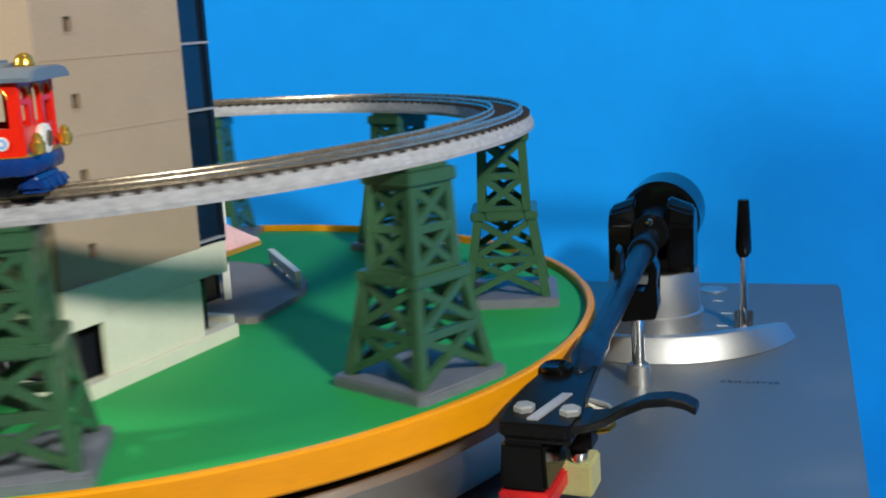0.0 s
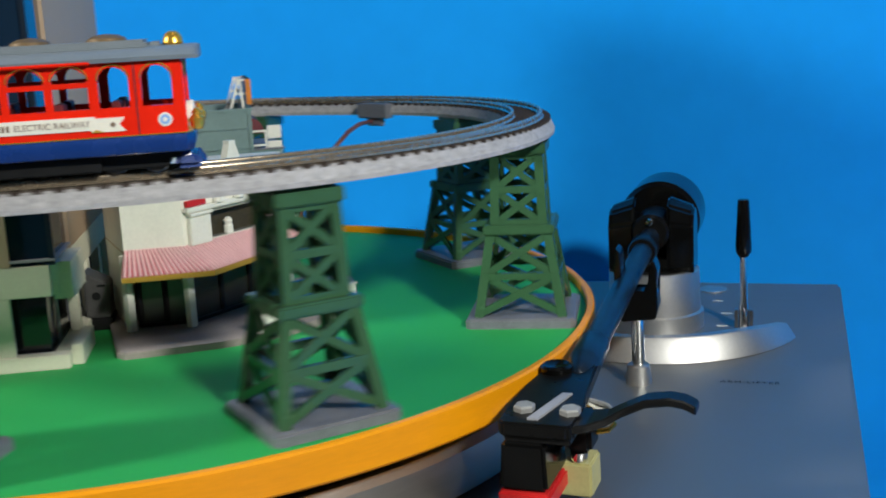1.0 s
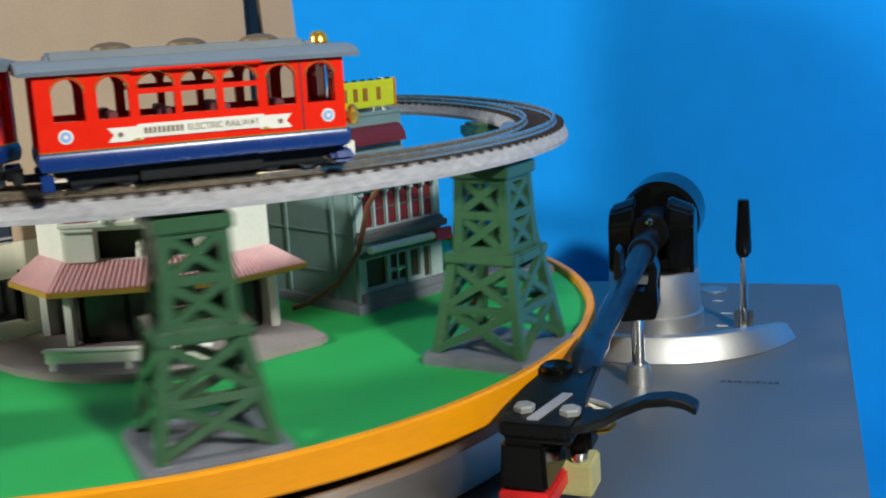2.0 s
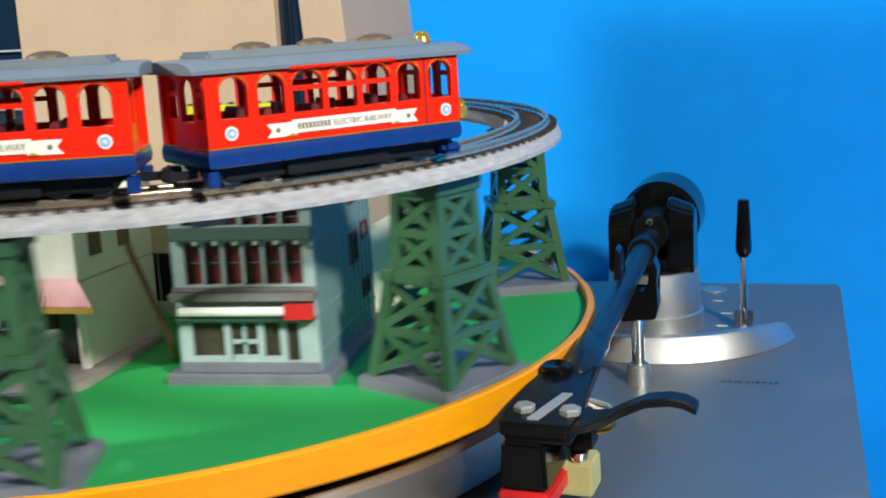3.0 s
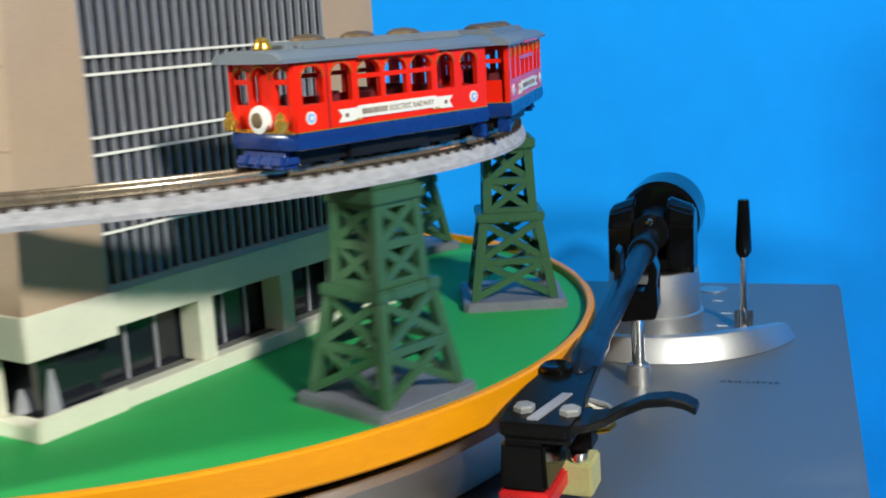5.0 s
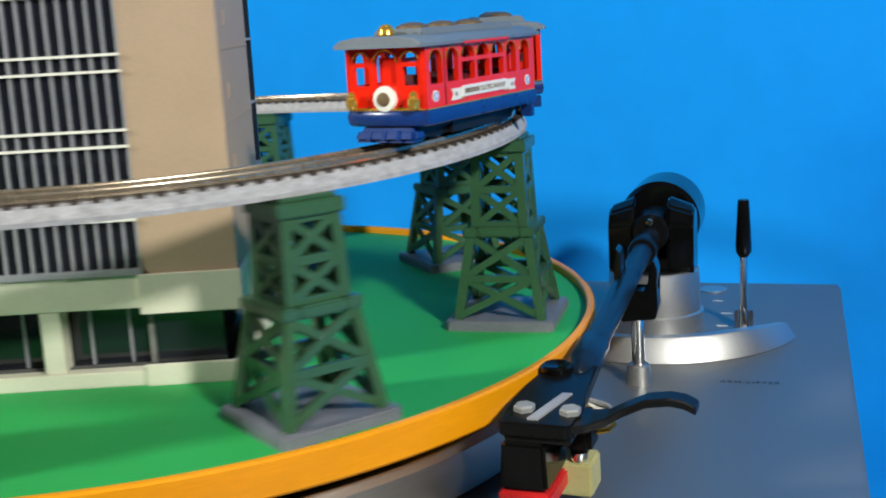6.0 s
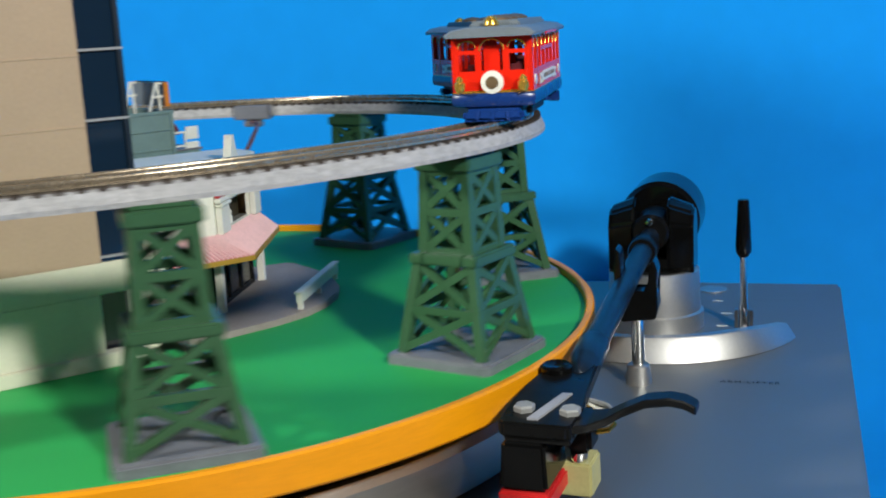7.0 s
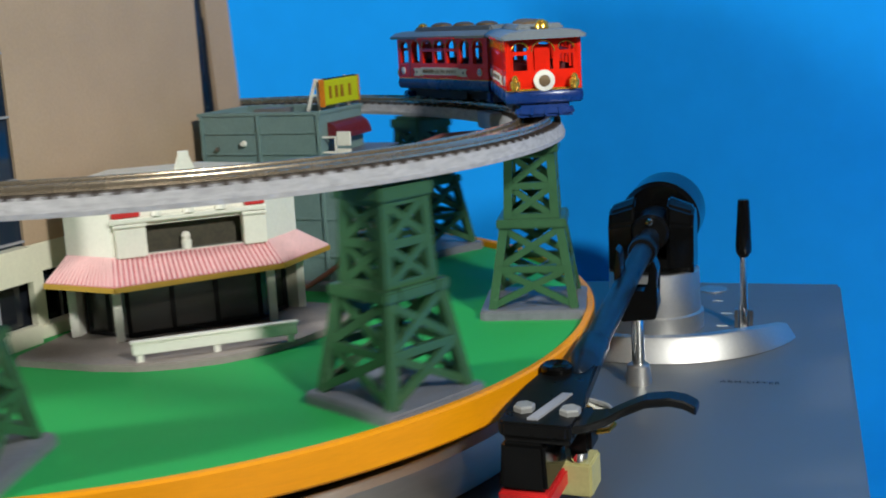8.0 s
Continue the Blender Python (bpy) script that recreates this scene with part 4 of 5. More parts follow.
    # low white fence on the forecourt
    f = thing("low_fence", "low white fence rail at the edge of the forecourt", "fence")
    part("rail", boxes((-0.0245, 0.0245, -0.001, 0.001, 0.0022, 0.0056), bevel=0.0003), WHITE, f)
    part("rail_cap", boxes((-0.025, 0.025, -0.0014, 0.0014, 0.0057, 0.0064), bevel=0.0002), WHITE, f)
    for x in (-0.0225, 0.0, 0.0225):
        part("post", boxes((x - 0.0009, x + 0.0009, -0.0009, 0.0009, 0.0, 0.0021)), WHITE, f)
    ride(f, pose(0.0645, 0.030, 0.0022, 0, 0, 93))


diner()


# ---------------------------------------------------------------- narrow grey-green house
def town_house():
    h = thing("town_house", "narrow grey-green three-storey shop house with a roof sign", "building")
    X, XR, Y0, Y1, T = 0.0202, 0.0140, -0.028, 0.0342, 0.0014
    bm = prism(bmesh.new(), [(-0.0240, -0.0312), (0.0240, -0.0312), (0.0240, 0.0356), (-0.0240, 0.0356)], 0, 0.0032)
    bmesh.ops.bevel(bm, geom=[e for e in bm.edges if min(v.co.z for v in e.verts) > 0.001], offset=0.0006, segments=2, affect="EDGES")
    part("pavement_slab", bm, SLAB, h, "grey pavement slab")
    part("step", boxes((-X, X, -0.0300, Y0, 0.0032, 0.006), bevel=0.0003), SLAB, h)
    # front wall with shop opening and two window rows
    shop = [(-0.0168, -0.0072, 0.0075, 0.0172, 0), (-0.0055, 0.0025, 0.0062, 0.0172, 0), (0.0042, 0.009, 0.0075, 0.0172, 0), (0.0108, 0.0145, 0.0062, 0.0172, 0)]
    rows = [(-0.0169 + 0.0058 * i, -0.0169 + 0.0058 * i + 0.0050, 0.0280, 0.0400, 0) for i in range(6)]
    upper = [(-0.0169 + 0.0058 * i, -0.0169 + 0.0058 * i + 0.0050, 0.0446, 0.0486, 0) for i in range(6)]
    part("front_wall", wall(bmesh.new(), -X, X, 0.0032, 0.0490, shop + rows + upper, Y0, Y0 + T), PALETEAL, h, "pale grey-green shop front")
    part("shop_glass", boxes((-0.0172, 0.0152, Y0 + 0.0016, Y0 + 0.0021, 0.006, 0.018)), DUSK, h)
    for r0, hh in ((0.0280, 0.0120), (0.0446, 0.0040)):
        for i in range(6):
            x = -0.0169 + 0.0058 * i
            w = part("window", boxes((x - 0.0002, x + 0.0052, Y0 + 0.0016, Y0 + 0.0021, r0 - 0.0002, r0 + hh + 0.0002)), MAROON, h, "dark maroon window")
            part("glazing_bar", boxes((x, x + 0.0050, Y0 + 0.0010, Y0 + 0.0014, r0 + hh * 0.5 - 0.0002, r0 + hh * 0.5 + 0.0002)), TEALDARK, w)
    # shop doors with their rails
    door = part("shop_door", boxes((-0.0053, -0.0019, Y0 + 0.0006, Y0 + 0.0013, 0.0062, 0.0078), (-0.0011, 0.0023, Y0 + 0.0006, Y0 + 0.0013, 0.0062, 0.0078), (-0.0019, -0.0011, Y0 + 0.0004, Y0 + 0.0013, 0.0062, 0.0172), (-0.0053, 0.0023, Y0 + 0.0005, Y0 + 0.0013, 0.0110, 0.0122)), PALETEAL, h)
    part("door_handle", boxes((-0.0024, -0.0006, Y0 - 0.0001, Y0 + 0.0003, 0.0112, 0.0118)), CHROME, door)
    # cornices, awning bar and the red disc sign
    part("cornice", boxes((-X - 0.0012, X + 0.0006, Y0 - 0.003, Y0, 0.0238, 0.0262), (-X - 0.0006, X, Y0 - 0.0018, Y0, 0.0262, 0.0275), bevel=0.0003), INSIDE, h, "weathered grey cornice")
    part("cornice", boxes((-X - 0.0004, X + 0.0004, Y0 - 0.0014, Y0, 0.0405, 0.0442), bevel=0.0003), TEALDARK, h, "dark green panel band")
    for i in range(7):
        x = -0.0184 + 0.0058 * i
        part("bracket", boxes((x - 0.0006, x + 0.0006, Y0 - 0.002, Y0 - 0.0003, 0.0395, 0.0405)), PALETEAL, h)
    part("awning_bar", tube(bmesh.new(), [(-0.0182, Y0 - 0.0036, 0.0213), (0.0128, Y0 - 0.0036, 0.0213)], 0.0013, 10), WHITE, h, "rolled white awning", True)
    part("awning_hood", boxes((-X, X, Y0 - 0.0028, Y0, 0.0184, 0.0194), bevel=0.0002), TEALDARK, h)
    part("shop_sign", prism(bmesh.new(), [(0.0125, Y0 - 0.0052), (0.0205, Y0 - 0.0052), (0.0205, Y0 - 0.0032), (0.0125, Y0 - 0.0032)], 0.0194, 0.0234), SIGNRED, h, "glossy red sign box")
    # side and back walls; the main block rises behind the two-storey front
    YU, ZU = -0.0170, 0.0490
    wins = [(0.0095, 0.0160, 0.0258, 0.0338, 0), (0.0222, 0.0280, 0.0313, 0.0350, 0), (0.0207, 0.0277, 0.0130, 0.0172, 0), (0.0100, 0.0163, 0.0442, 0.0485, 0)]
    bm = wall(bmesh.new(), Y0 + T, Y1, 0.0032, ZU, wins, -X, -X + T)
    box(bm, YU, Y1, -XR, -XR + T, ZU, 0.0645)
    bmesh.ops.transform(bm, matrix=pose(0, 0, 0, 0, 0, 90), verts=bm.verts)
    part("side_wall", bm, TEAL, h, "grey-green planked side wall")
    for a, b, z0, z1, _ in wins:
        w = part("window", boxes((X - 0.0022, X - 0.0016, a - 0.0002, b + 0.0002, z0 - 0.0002, z1 + 0.0002)), MAROON, h, "dark maroon window")
        part("window_frame", boxes((X, X + 0.0005, a - 0.0008, b + 0.0008, z0 - 0.0008, z0), (X, X + 0.0005, a - 0.0008, b + 0.0008, z1, z1 + 0.0008), (X, X + 0.0005, a - 0.0008, a, z0, z1), (X, X + 0.0005, b, b + 0.0008, z0, z1)), MAROON, w)
        part("glazing_bar", boxes((X - 0.0016, X - 0.001, (a + b) / 2 - 0.0003, (a + b) / 2 + 0.0003, z0, z1), (X - 0.0016, X - 0.001, a, b, (z0 + z1) / 2 - 0.0003, (z0 + z1) / 2 + 0.0003)), TEALDARK, w)
    for z in (0.0085, 0.0192, 0.0375, 0.0480):
        part("wall_band", boxes((X, X + 0.0004, Y0 + 0.002, Y1, z, z + 0.0006)), TEAL, h)
    for k in range(12):
        y = Y0 + 0.004 + 0.005 * k
        part("plank_joint", boxes((X, X + 0.00015, y, y + 0.0002, 0.0035, ZU - 0.001)), TEALDARK, h)
    part("side_wall", boxes((-X, -X + T, Y0 + T, YU, 0.0032, ZU), (-X, -X + T, YU, Y1, 0.0032, 0.0645)), TEAL, h)
    for z in (0.012, 0.026, 0.0405, 0.0500):
        part("wall_band", boxes((-X - 0.0006, -X, YU + 0.001 if z > 0.045 else Y0 + 0.001, Y1, z, z + 0.0009), bevel=0.0002), TEAL, h)
    part("wall_band", boxes((-X - 0.0006, -X, YU + 0.001, Y1, 0.0578, 0.0586), bevel=0.0002), TEAL, h)
    for y, z in ((Y0 + 0.0006, ZU), (YU, 0.0648), (0.008, 0.0648), (Y1 - 0.0018, 0.0648)):
        part("wall_post", boxes((-X - 0.0009, -X, y, y + 0.0014, 0.0032, z), bevel=0.0002), TEAL, h)
    part("wall_fitting", lathe(bmesh.new(), [(0, -0.0014), (0.0009, -0.0014), (0.0012, 0), (0, 0)], 12, axis="x", at=(-X - 0.0006, 0.0150, 0.0545)), WHITE, h, "", True)
    part("wall_fitting", lathe(bmesh.new(), [(0, -0.0012), (0.0007, -0.0012), (0.0009, 0), (0, 0)], 12, axis="x", at=(-X - 0.0006, 0.0265, 0.0525)), STEEL, h, "", True)
    part("back_wall", boxes((-X + T, X - T, Y1 - T, Y1, 0.0032, ZU), (-X + T, XR - T, Y1 - T, Y1, ZU, 0.0645)), TEAL, h)
    part("upper_front", boxes((-X + T, XR - T, YU, YU + T, ZU - 0.001, 0.0645)), TEAL, h)
    part("front_roof", boxes((-X - 0.0006, X + 0.0006, Y0 - 0.001, YU, ZU, ZU + 0.0007), bevel=0.0002), SLAB, h)
    part("side_roof", boxes((XR, X + 0.0006, YU, Y1, ZU + 0.0001, ZU + 0.0007), bevel=0.0002), SLAB, h)
    part("roof", boxes((-X + T, XR - T, YU + T, Y1 - T, 0.0605, 0.0618)), SLAB, h)
    part("parapet", boxes((-X - 0.0006, XR + 0.0006, YU - 0.0006, YU + 0.0014, 0.0645, 0.0658), (-X - 0.0006, XR + 0.0006, Y1 - 0.0014, Y1 + 0.0006, 0.0645, 0.0658), (-X - 0.0006, -X + 0.0014, YU + 0.0014, Y1 - 0.0014, 0.0645, 0.0658), (XR - 0.0014, XR + 0.0006, YU + 0.0014, Y1 - 0.0014, 0.0645, 0.0658), bevel=0.0002), TEAL, h)
    part("roof_hatch", boxes((-0.008, 0.002, 0.006, 0.018, 0.0618, 0.0660), bevel=0.0004), INSIDE, h)
    # maroon awning high on the front, and the projecting white signs
    bm = bmesh.new()
    line = [(YU - 0.0002 - 0.0048 * math.sin(radians(a)), 0.0552 + 0.0060 * math.cos(radians(a))) for a in range(0, 91, 15)] + [(YU - 0.0002, 0.0552)]
    a, b = [bm.verts.new((-0.0150, y, z)) for y, z in line], [bm.verts.new((0.0115, y, z)) for y, z in line]
    bm.faces.new(a)
    bm.faces.new(b[::-1])
    for i in range(len(line)):
        bm.faces.new((a[i], b[i], b[(i + 1) % len(line)], a[(i + 1) % len(line)]))
    part("upper_awning", bm, MAROON, h, "maroon cloth awning")
    br = part("sign_bracket", boxes((-0.0192, -0.0184, YU - 0.0048, YU, 0.0560, 0.0567), (-0.0192, -0.0184, YU - 0.0048, YU, 0.0505, 0.0512), (-0.0192, -0.0184, YU - 0.0055, YU - 0.0048, 0.0480, 0.0567)), WHITE, h, "white sign bracket")
    for z in (0.0470, 0.0532):
        part("hanging_sign", boxes((-0.0193, -0.0183, YU - 0.0112, YU - 0.0058, z, z + 0.0052), bevel=0.0002), WHITE, br, "square white hanging sign")
    # yellow roof sign on white A-frames
    sg = part("roof_sign", boxes((-0.0165, 0.0110, YU - 0.0008, YU + 0.0004, 0.0674, 0.0766), bevel=0.0003), YELLOW, h, "yellow roof sign with dark orange strokes")
    for x0, x1 in ((-0.0172, -0.0166), (0.0111, 0.0117)):
        part("sign_edge", boxes((x0, x1, YU - 0.001, YU + 0.001, 0.0671, 0.0769)), ORANGE, sg)
    part("sign_back", boxes((-0.0165, 0.0110, YU + 0.0005, YU + 0.001, 0.0674, 0.0766)), ROOFGREY, sg, "grey back of the sign")
    for i, (x, w) in enumerate(((-0.0132, 0.0018), (-0.0084, 0.0018), (-0.0040, 0.0020), (0.0024, 0.0018))):
        part("sign_stroke", boxes((x, x + w, YU - 0.0011, YU - 0.0009, 0.0698, 0.0742)), STROKE, sg)
    for i in range(7):
        x = -0.0150 + 0.0039 * i
        part("sign_bulb", boxes((x - 0.0006, x + 0.0006, YU - 0.0008, YU + 0.0004, 0.0767, 0.0772)), SATINBLACK, sg)
    for x in (-0.015, 0.0085):
        part("sign_strut", bar(bar(bar(bar(bmesh.new(), (x, YU + 0.0085, 0.0618), (x, YU + 0.0034, 0.0770), 0.0009), (x, YU + 0.0022, 0.0618), (x, YU + 0.0030, 0.0770), 0.0009), (x, YU + 0.001, 0.0712), (x, YU + 0.006, 0.0712), 0.0008), (x, YU + 0.001, 0.0765), (x, YU + 0.0035, 0.0765), 0.0008), WHITE, sg)
    ride(h, pose(-0.0350, 0.0768, 0, 0, 0, 142.4))


town_house()


# ---------------------------------------------------------------- train
def tram_car(name, label):
    c = thing(name, label, "tram", "cars of the train")
    L, Wd = 0.0336, 0.0118
    z0, zb, ze = 0.0110, 0.0150, 0.0309
    # running gear
    ch = part("underframe", boxes((-0.031, 0.031, -0.008, 0.008, 0.0100, 0.0118), (-0.0135, 0.0135, -0.0085, 0.0085, 0.0078, 0.0112), bevel=0.0003), CHASSIS, c, "black underframe")
    for bx in (-0.0205, 0.0205):
        bg = part("bogie", boxes((bx - 0.0075, bx + 0.0075, -0.0068, -0.0056, 0.0079, 0.0105), (bx - 0.0075, bx + 0.0075, 0.0056, 0.0068, 0.0079, 0.0105), (bx - 0.002, bx + 0.002, -0.0056, 0.0056, 0.0085, 0.0108), bevel=0.0003), CHASSIS, c, "black bogie")
        for wx in (bx - 0.0045, bx + 0.0045):
            part("wheelset", lathe(bmesh.new(), [(0, -0.0055), (0.0027, -0.0055), (0.0027, -0.0041), (0.0033, -0.0039), (0.0033, -0.0035), (0.0008, -0.0035), (0.0008, 0.0035), (0.0033, 0.0035), (0.0033, 0.0039), (0.0027, 0.0041), (0.0027, 0.0055), (0, 0.0055)], 20, axis="y", at=(wx, 0, 0.0097)), WHEEL, bg, "steel wheelset", True)
    # blue skirt
    sk = [(-L, -Wd), (L - 0.0015, -Wd), (L, -Wd + 0.0025), (L, Wd - 0.0025), (L - 0.0015, Wd), (-L, Wd)]
    bm = bmesh.new()
    rings = [[bm.verts.new((x * (1 + 0.36 * k), y * (1 + k), z)) for x, y in sk] for z, k in ((z0, -0.03), (z0 + 0.0003, 0.005), (z0 + 0.001, 0.025), (z0 + 0.002, 0.036), (z0 + 0.003, 0.03), (zb - 0.0004, 0.018), (zb, 0.0))]
    for A, B in zip(rings, rings[1:]):
        for j in range(6):
            bm.faces.new((A[j], A[(j + 1) % 6], B[(j + 1) % 6], B[j]))
    bm.faces.new(rings[0][::-1])
    bm.faces.new(rings[-1])
    part("skirt", bm, CARBLUE, c, "rounded dark blue lower body", True)
    part("gold_line", prism(bmesh.new(), [(x * 1.004, y * 1.012) for x, y in sk], zb, zb + 0.0003), BRASS, c)
    # red sides with through windows
    zr = zb + 0.0003
    holes = []
    for k in (-3, -2, 2, 3):
        holes.append((k * 0.0090 - 0.0032, k * 0.0090 + 0.0032, 0.0213, 0.0299, 0.0029))
    for k in (-1, 0, 1):
        holes.append((k * 0.0090 - 0.0037, k * 0.0090 + 0.0037, 0.0213, 0.0259, 0))
        holes.append((k * 0.0090 - 0.0037, k * 0.0090 + 0.0037, 0.0270, 0.0301, 0.0028))
    for s in (-1, 1):
        y0, y1 = (-Wd, -Wd + 0.0015) if s < 0 else (Wd - 0.0015, Wd)
        sd = part("side_panel", wall(bmesh.new(), -L, L - 0.0012, zr, ze, holes, y0, y1), CARRED, c, "glossy red side with arched windows")
        yo = s * (Wd + 0.0001)
        for x0, x1, a, b, r in holes:
            if r:
                cx, rr = (x0 + x1) / 2, (x1 - x0) / 2
                pts = [(cx - rr * 1.06 * math.cos(math.pi * k / 10), yo, b - r + r * 1.08 * math.sin(math.pi * k / 10) + 0.0003) for k in range(11)]
                part("arch_trim", tube(bmesh.new(), pts, 0.00015, 5), BRASS, sd)
        # ribbon banner with folded swallow tails, and badges
        yb0, yb1 = min(yo, yo + s * 0.0003), max(yo, yo + s * 0.0003)
        bn = part("banner", boxes((-0.0136, 0.0136, yb0, yb1, 0.0168, 0.0197)), BANNER, sd, "cream ribbon banner")
        for e in (-1, 1):
            tail = [(0.0126, 0.0163), (0.0198, 0.0163), (0.0186, 0.0178), (0.0198, 0.0193), (0.0126, 0.0193)]
            bm = upright(bmesh.new(), [(e * x, z) for x, z in tail], yo, yo + s * 0.0002)
            tl = part("banner_tail", bm, BANNER, bn)
            part("banner_fold", upright(bmesh.new(), [(e * 0.0126, 0.0163), (e * 0.0154, 0.0163), (e * 0.0136, 0.0169)], yo + s * 0.0002, yo + s * 0.0004), OCHRE, tl)
            part("banner_star", lathe(bmesh.new(), [(0, -0.0001), (0.0006, -0.0001), (0.0006, 0.0001), (0, 0.0001)], 6, axis="y", at=(e * 0.0172, yo + s * 0.0002, 0.0178)), INK, bn)
        for k in range(9):
            xx = s * (0.0123 - 0.00095 * k)
            part("letter_bar", boxes((min(xx, xx - s * 0.0006), max(xx, xx - s * 0.0006), yo + s * 0.0004 - 0.00005, yo + s * 0.0004 + 0.00005, 0.0176, 0.0189)), INK, bn)
        cu = bpy.data.curves.new("lettering", "FONT")
        cu.body, cu.size, cu.extrude = "ELECTRIC RAILWAY", 0.0019, 0.00003
        to = bpy.data.objects.new("lettering", cu)
        me = bpy.data.meshes.new_from_object(to)
        bpy.data.objects.remove(to)
        wide = max(v.co.x for v in me.vertices)
        for v in me.vertices:
            v.co.x *= 0.0157 / wide
        me.materials.append(INK)
        lt = new("lettering", me)
        lt.parent = bn
        lt.matrix_basis = pose(-0.0032, yo - 0.0004, 0.0176, 90, 0, 0) if s < 0 else pose(0.0032, yo + 0.0004, 0.0176, 90, 0, 180)
        for x in (-0.0282, 0.0282):
            bd = part("badge", lathe(bmesh.new(), [(0, -0.00015), (0.0015, -0.00015), (0.0015, 0.00015), (0, 0.00015)], 20, axis="y", at=(x, yo, 0.0182)), BANNER, sd, "round pale badge")
            part("badge_centre", lathe(bmesh.new(), [(0, -0.0001), (0.0011, -0.0001), (0.0011, 0.0001), (0, 0.0001)], 16, axis="y", at=(x, yo + s * 0.0002, 0.0182)), BADGE, bd)
            part("badge_mark", lathe(bmesh.new(), [(0, -0.0001), (0.0005, -0.0001), (0.0005, 0.0001), (0, 0.0001)], 6, axis="y", at=(x, yo + s * 0.0003, 0.0182)), BANNER, bd)
        part("door_seam", boxes((0.0224, 0.0227, min(yo, yo + s * 0.0001), max(yo, yo + s * 0.0001), zr, 0.0306)), MAROON, sd)
    # ends
    for s in (-1, 1):
        ends = [(-0.0094, -0.0050, 0.0213, 0.0260, 0), (-0.0094, -0.0050, 0.0272, 0.0296, 0.0018), (-0.0031, 0.0031, 0.0205 if s < 0 else 0.0214, 0.0299, 0.0029), (0.0050, 0.0094, 0.0213, 0.0260, 0), (0.0050, 0.0094, 0.0272, 0.0296, 0.0018)]
        bm = wall(bmesh.new(), -Wd + 0.0015, Wd - 0.0015, zr, ze, ends, -0.0006, 0.0006)
        bmesh.ops.transform(bm, matrix=pose(s * (L - 0.0018), 0, 0, 0, 0, 90), verts=bm.verts)
        ep = part("end_panel", bm, CARRED, c, "glossy red end with three windows")
        if s > 0:
            for y0, y1, zt, rise in ((-0.0094, -0.0050, 0.0296, 0.0018), (-0.0031, 0.0031, 0.0299, 0.0029), (0.0050, 0.0094, 0.0296, 0.0018)):
                cy, ry = (y0 + y1) / 2, (y1 - y0) / 2
                pts = [(L - 0.0011, cy - ry * 1.15 * math.cos(math.pi * k / 10), zt - rise + rise * 1.15 * math.sin(math.pi * k / 10)) for k in range(11)]
                part("arch_trim", tube(bmesh.new(), pts, 0.0002, 5), BRASS, ep)
            part("gold_band", boxes((L - 0.0012, L - 0.0009, -0.0105, 0.0105, zr, zr + 0.0004)), BRASS, ep)
            part("driver_door", boxes((L - 0.0030, L - 0.0026, -0.0026, 0.0022, zr + 0.0006, 0.0284)), CARRED, ep, "red inner door")
            for y in (-0.0118, 0.0118):
                part("corner_post", lathe(bmesh.new(), [(0, zr), (0.0011, zr), (0.0011, ze), (0, ze)], 12, at=(L - 0.0019, y * 0.9, 0)), CARRED, ep)
    part("saloon_floor", boxes((-L + 0.002, L - 0.003, -Wd + 0.0015, Wd - 0.0015, zr, zr + 0.0006)), MAROON, c)
    for x in (-0.018, -0.006, 0.006, 0.018):
        part("bench", boxes((x - 0.001, x + 0.001, -0.0098, -0.003, zr + 0.0006, 0.0225), (x - 0.001, x + 0.001, 0.003, 0.0098, zr + 0.0006, 0.0225), bevel=0.0003), MAROON, c, "dark red bench")
    # red eave board over the middle windows
    for y0, y1 in ((-0.0136, -0.0119), (0.0119, 0.0136)):
        part("eave_board", boxes((-0.0138, 0.0138, y0, y1, 0.0306, 0.0313), bevel=0.0002), CARRED, c)
    # roof
    bm = bmesh.new()
    rings = []
    for x, k in ((-0.0364, 0.95), (-0.0352, 1.0), (0.0345, 1.0), (0.0358, 0.98), (0.0364, 0.93)):
        ring = [(-0.0132 * k, 0.0309), (-0.0134 * k, 0.0318), (-0.0112 * k, 0.0331), (-0.0065 * k, 0.0338), (0.0065 * k, 0.0338), (0.0112 * k, 0.0331), (0.0134 * k, 0.0318), (0.0132 * k, 0.0309)]
        rings.append([bm.verts.new((x, y, z - (0.0003 if k < 0.97 and z > 0.0312 else 0))) for y, z in ring])
    for A, B in zip(rings, rings[1:]):
        for j in range(8):
            bm.faces.new((A[j], B[j], B[(j + 1) % 8], A[(j + 1) % 8]))
    bm.faces.new(rings[0])
    bm.faces.new(rings[-1][::-1])
    rf = part("roof", bm, ROOFGREY, c, "grey overhanging roof", True)
    bm = boxes((-0.0300, 0.0255, -0.0074, 0.0074, 0.0330, 0.0353), bevel=0.0007)
    part("clerestory", bm, ROOFGREY, rf, "raised grey clerestory")
    part("clerestory_step", boxes((0.0255, 0.0284, -0.0056, 0.0056, 0.0330, 0.0347), bevel=0.0006), ROOFGREY, rf)
    for x in (-0.0160, 0.0003, 0.0166):
        part("roof_vent", lathe(bmesh.new(), [(0, 0.0353), (0.0044, 0.0353), (0.0041, 0.0359), (0.0026, 0.0366), (0, 0.0369)], 28, at=(x, -0.0005, 0)), BRONZE, rf, "bronze domed vent", True)
    part("bell", lathe(bmesh.new(), [(0, 0.0337), (0.0019, 0.0337), (0.0023, 0.0342), (0.0021, 0.0352), (0.0017, 0.0361), (0.0009, 0.0367), (0, 0.0368)], 28, at=(0.0308, 0, 0)), BRASS, rf, "polished brass bell", True)
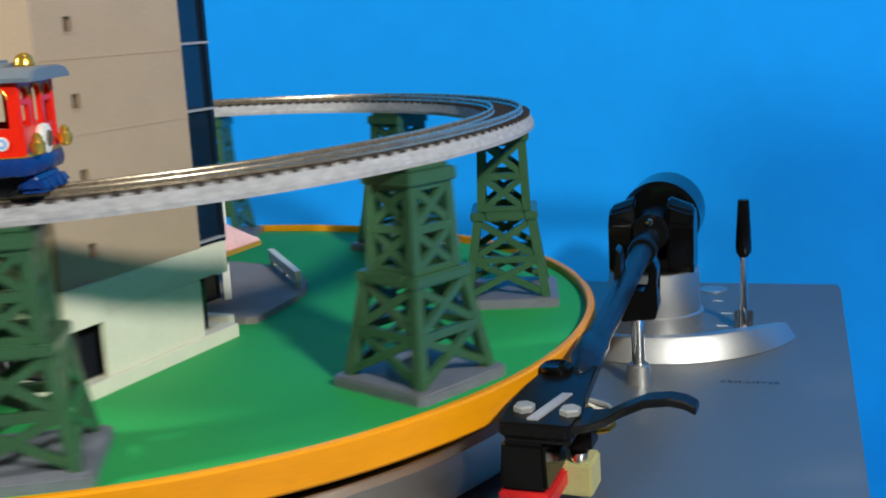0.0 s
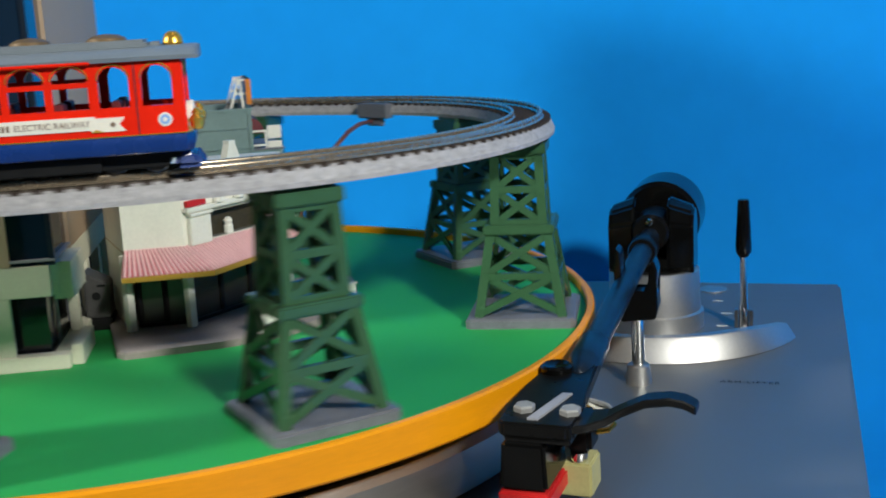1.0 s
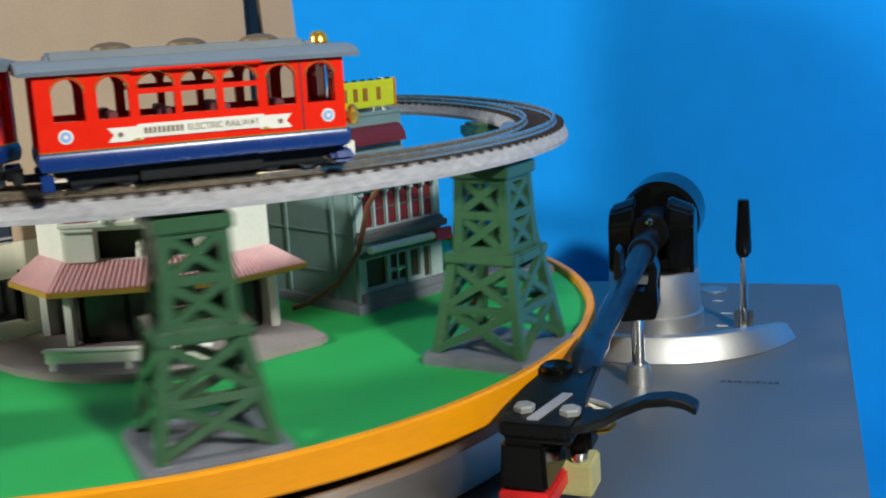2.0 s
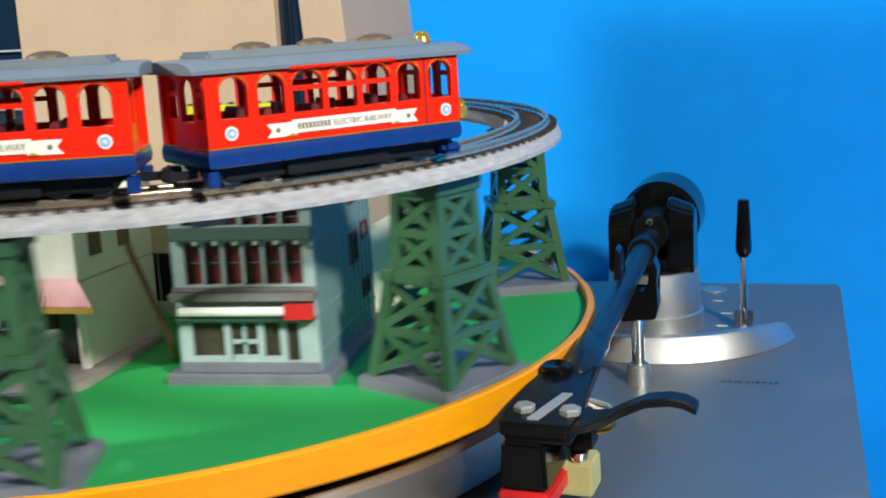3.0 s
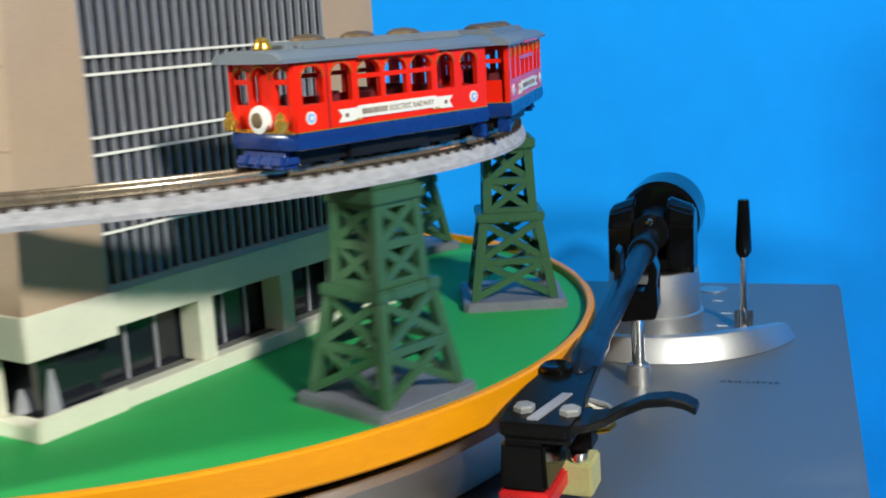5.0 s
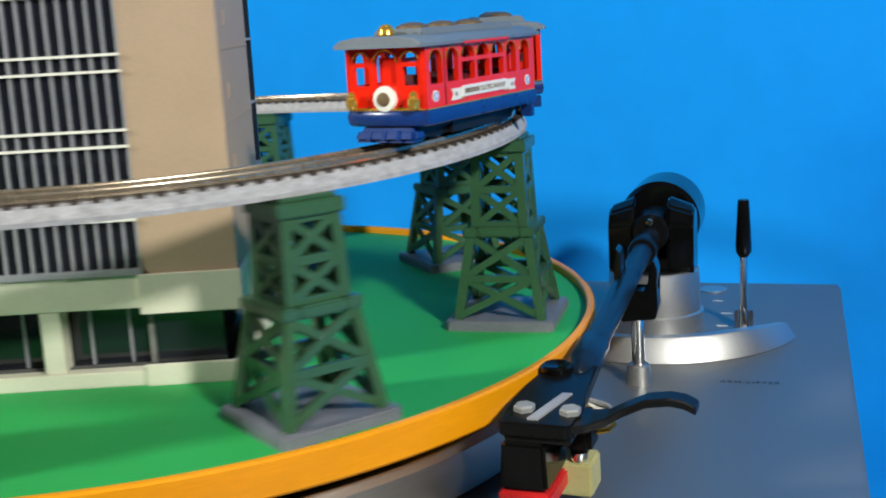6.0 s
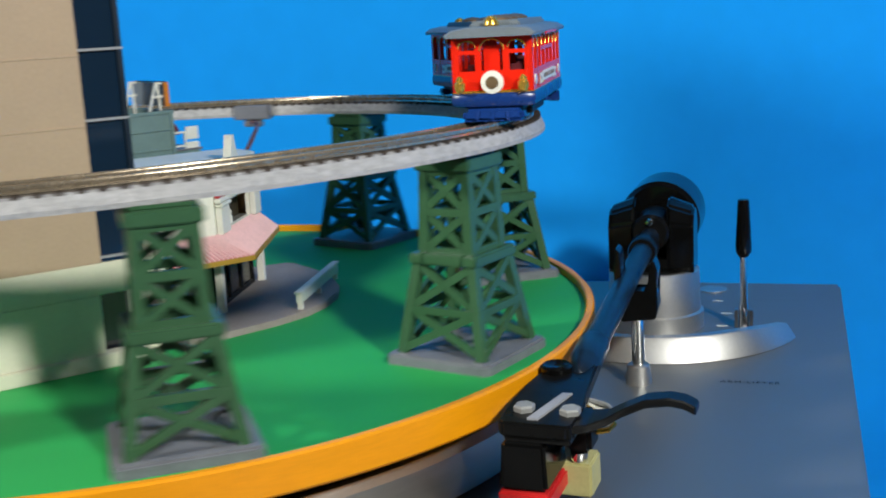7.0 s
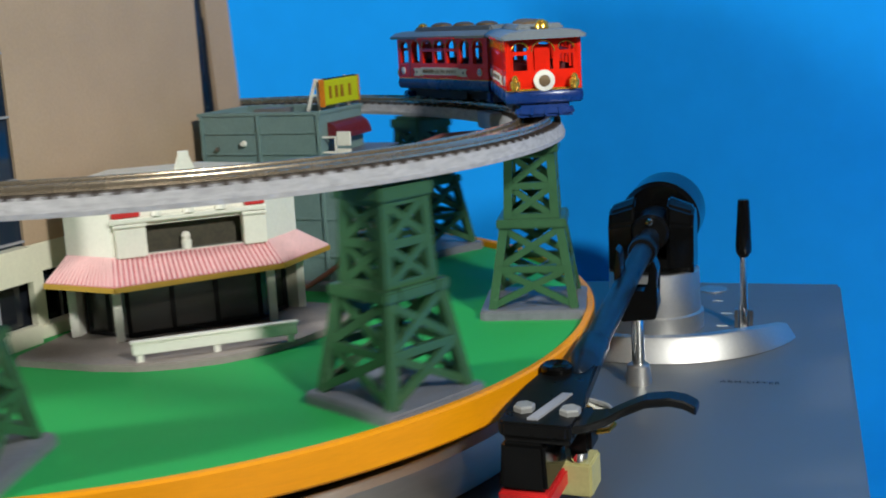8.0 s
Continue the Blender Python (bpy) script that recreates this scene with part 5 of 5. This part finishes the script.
    # headlamp, lanterns, life guard
    hl = part("headlamp", lathe(bmesh.new(), [(0, -0.0002), (0.0031, -0.0002), (0.0034, 0.0006), (0.0032, 0.0014), (0.0021, 0.0017), (0.0, 0.0013)], 32, axis="x", at=(L - 0.001, 0, 0.0180)), WHITE, c, "large white headlamp rim", True)
    part("lens", lathe(bmesh.new(), [(0, 0.0012), (0.0019, 0.0014), (0.0017, 0.0020), (0, 0.0023)], 24, axis="x", at=(L - 0.001, 0, 0.0180)), BRONZE, hl, "dark brass lens", True)
    for y in (-0.0092, 0.0092):
        ln = part("lantern", lathe(bmesh.new(), [(0, -0.0022), (0.0011, -0.0019), (0.0016, -0.0008), (0.0016, 0.0006), (0.0010, 0.0012), (0.0012, 0.0017), (0.0005, 0.0026), (0, 0.0027)], 18, at=(L + 0.0012, y, 0.0174)), BRASS, c, "small brass lantern", True)
        part("lantern_bracket", boxes((L - 0.0008, L + 0.0006, y - 0.0005, y + 0.0005, 0.0170, 0.0178)), BRASS, ln)
    bm = bmesh.new()
    a = [bm.verts.new(v) for v in ((L - 0.004, -0.0088, 0.0112), (L + 0.0002, -0.0084, 0.0112), (L + 0.0002, 0.0084, 0.0112), (L - 0.004, 0.0088, 0.0112))]
    b = [bm.verts.new(v) for v in ((L - 0.0045, -0.0098, 0.0076), (L + 0.0022, -0.0094, 0.0076), (L + 0.0022, 0.0094, 0.0076), (L - 0.0045, 0.0098, 0.0076))]
    bm.faces.new(a)
    bm.faces.new(b[::-1])
    for i in range(4):
        bm.faces.new((a[i], b[i], b[(i + 1) % 4], a[(i + 1) % 4]))
    bmesh.ops.bevel(bm, geom=list(bm.edges), offset=0.0011, segments=4, affect="EDGES")
    lg = part("life_guard", bm, CARBLUE, c, "sloping dark blue life guard", True)
    for y in (-0.0045, 0.0, 0.0045):
        part("guard_slat", bar(bmesh.new(), (L + 0.0006, y * 0.92, 0.0106), (L + 0.0021, y, 0.0082), 0.0009, 0.0004), CARBLUE, lg)
    for y in (-0.0096, 0.0096):
        part("step_board", boxes((-L - 0.0004, -L + 0.0022, y - 0.0018, y + 0.0018, 0.0076, 0.0111), bevel=0.0003), CARBLUE, c)
    part("coupler", boxes((-L - 0.0045, -L + 0.002, -0.0011, 0.0011, 0.0088, 0.0106), (-L - 0.0055, -L - 0.0035, -0.0024, 0.0024, 0.0086, 0.0112), bevel=0.0003), CHASSIS, c)
    # the body rides a little above its running gear
    for ob in c.children:
        if ob.name.split(".")[0] not in ("underframe", "bogie", "life_guard", "step_board", "coupler"):
            ob.location.z += 0.0006
    return c


cars.append((tram_car("tram_car", "red and dark blue toy tram car with grey roof, leading"), 0.0, 0.0))
cars.append((tram_car("tram_car", "red and dark blue toy tram car with grey roof, coupled behind"), 30.24, 180.0))

motions()
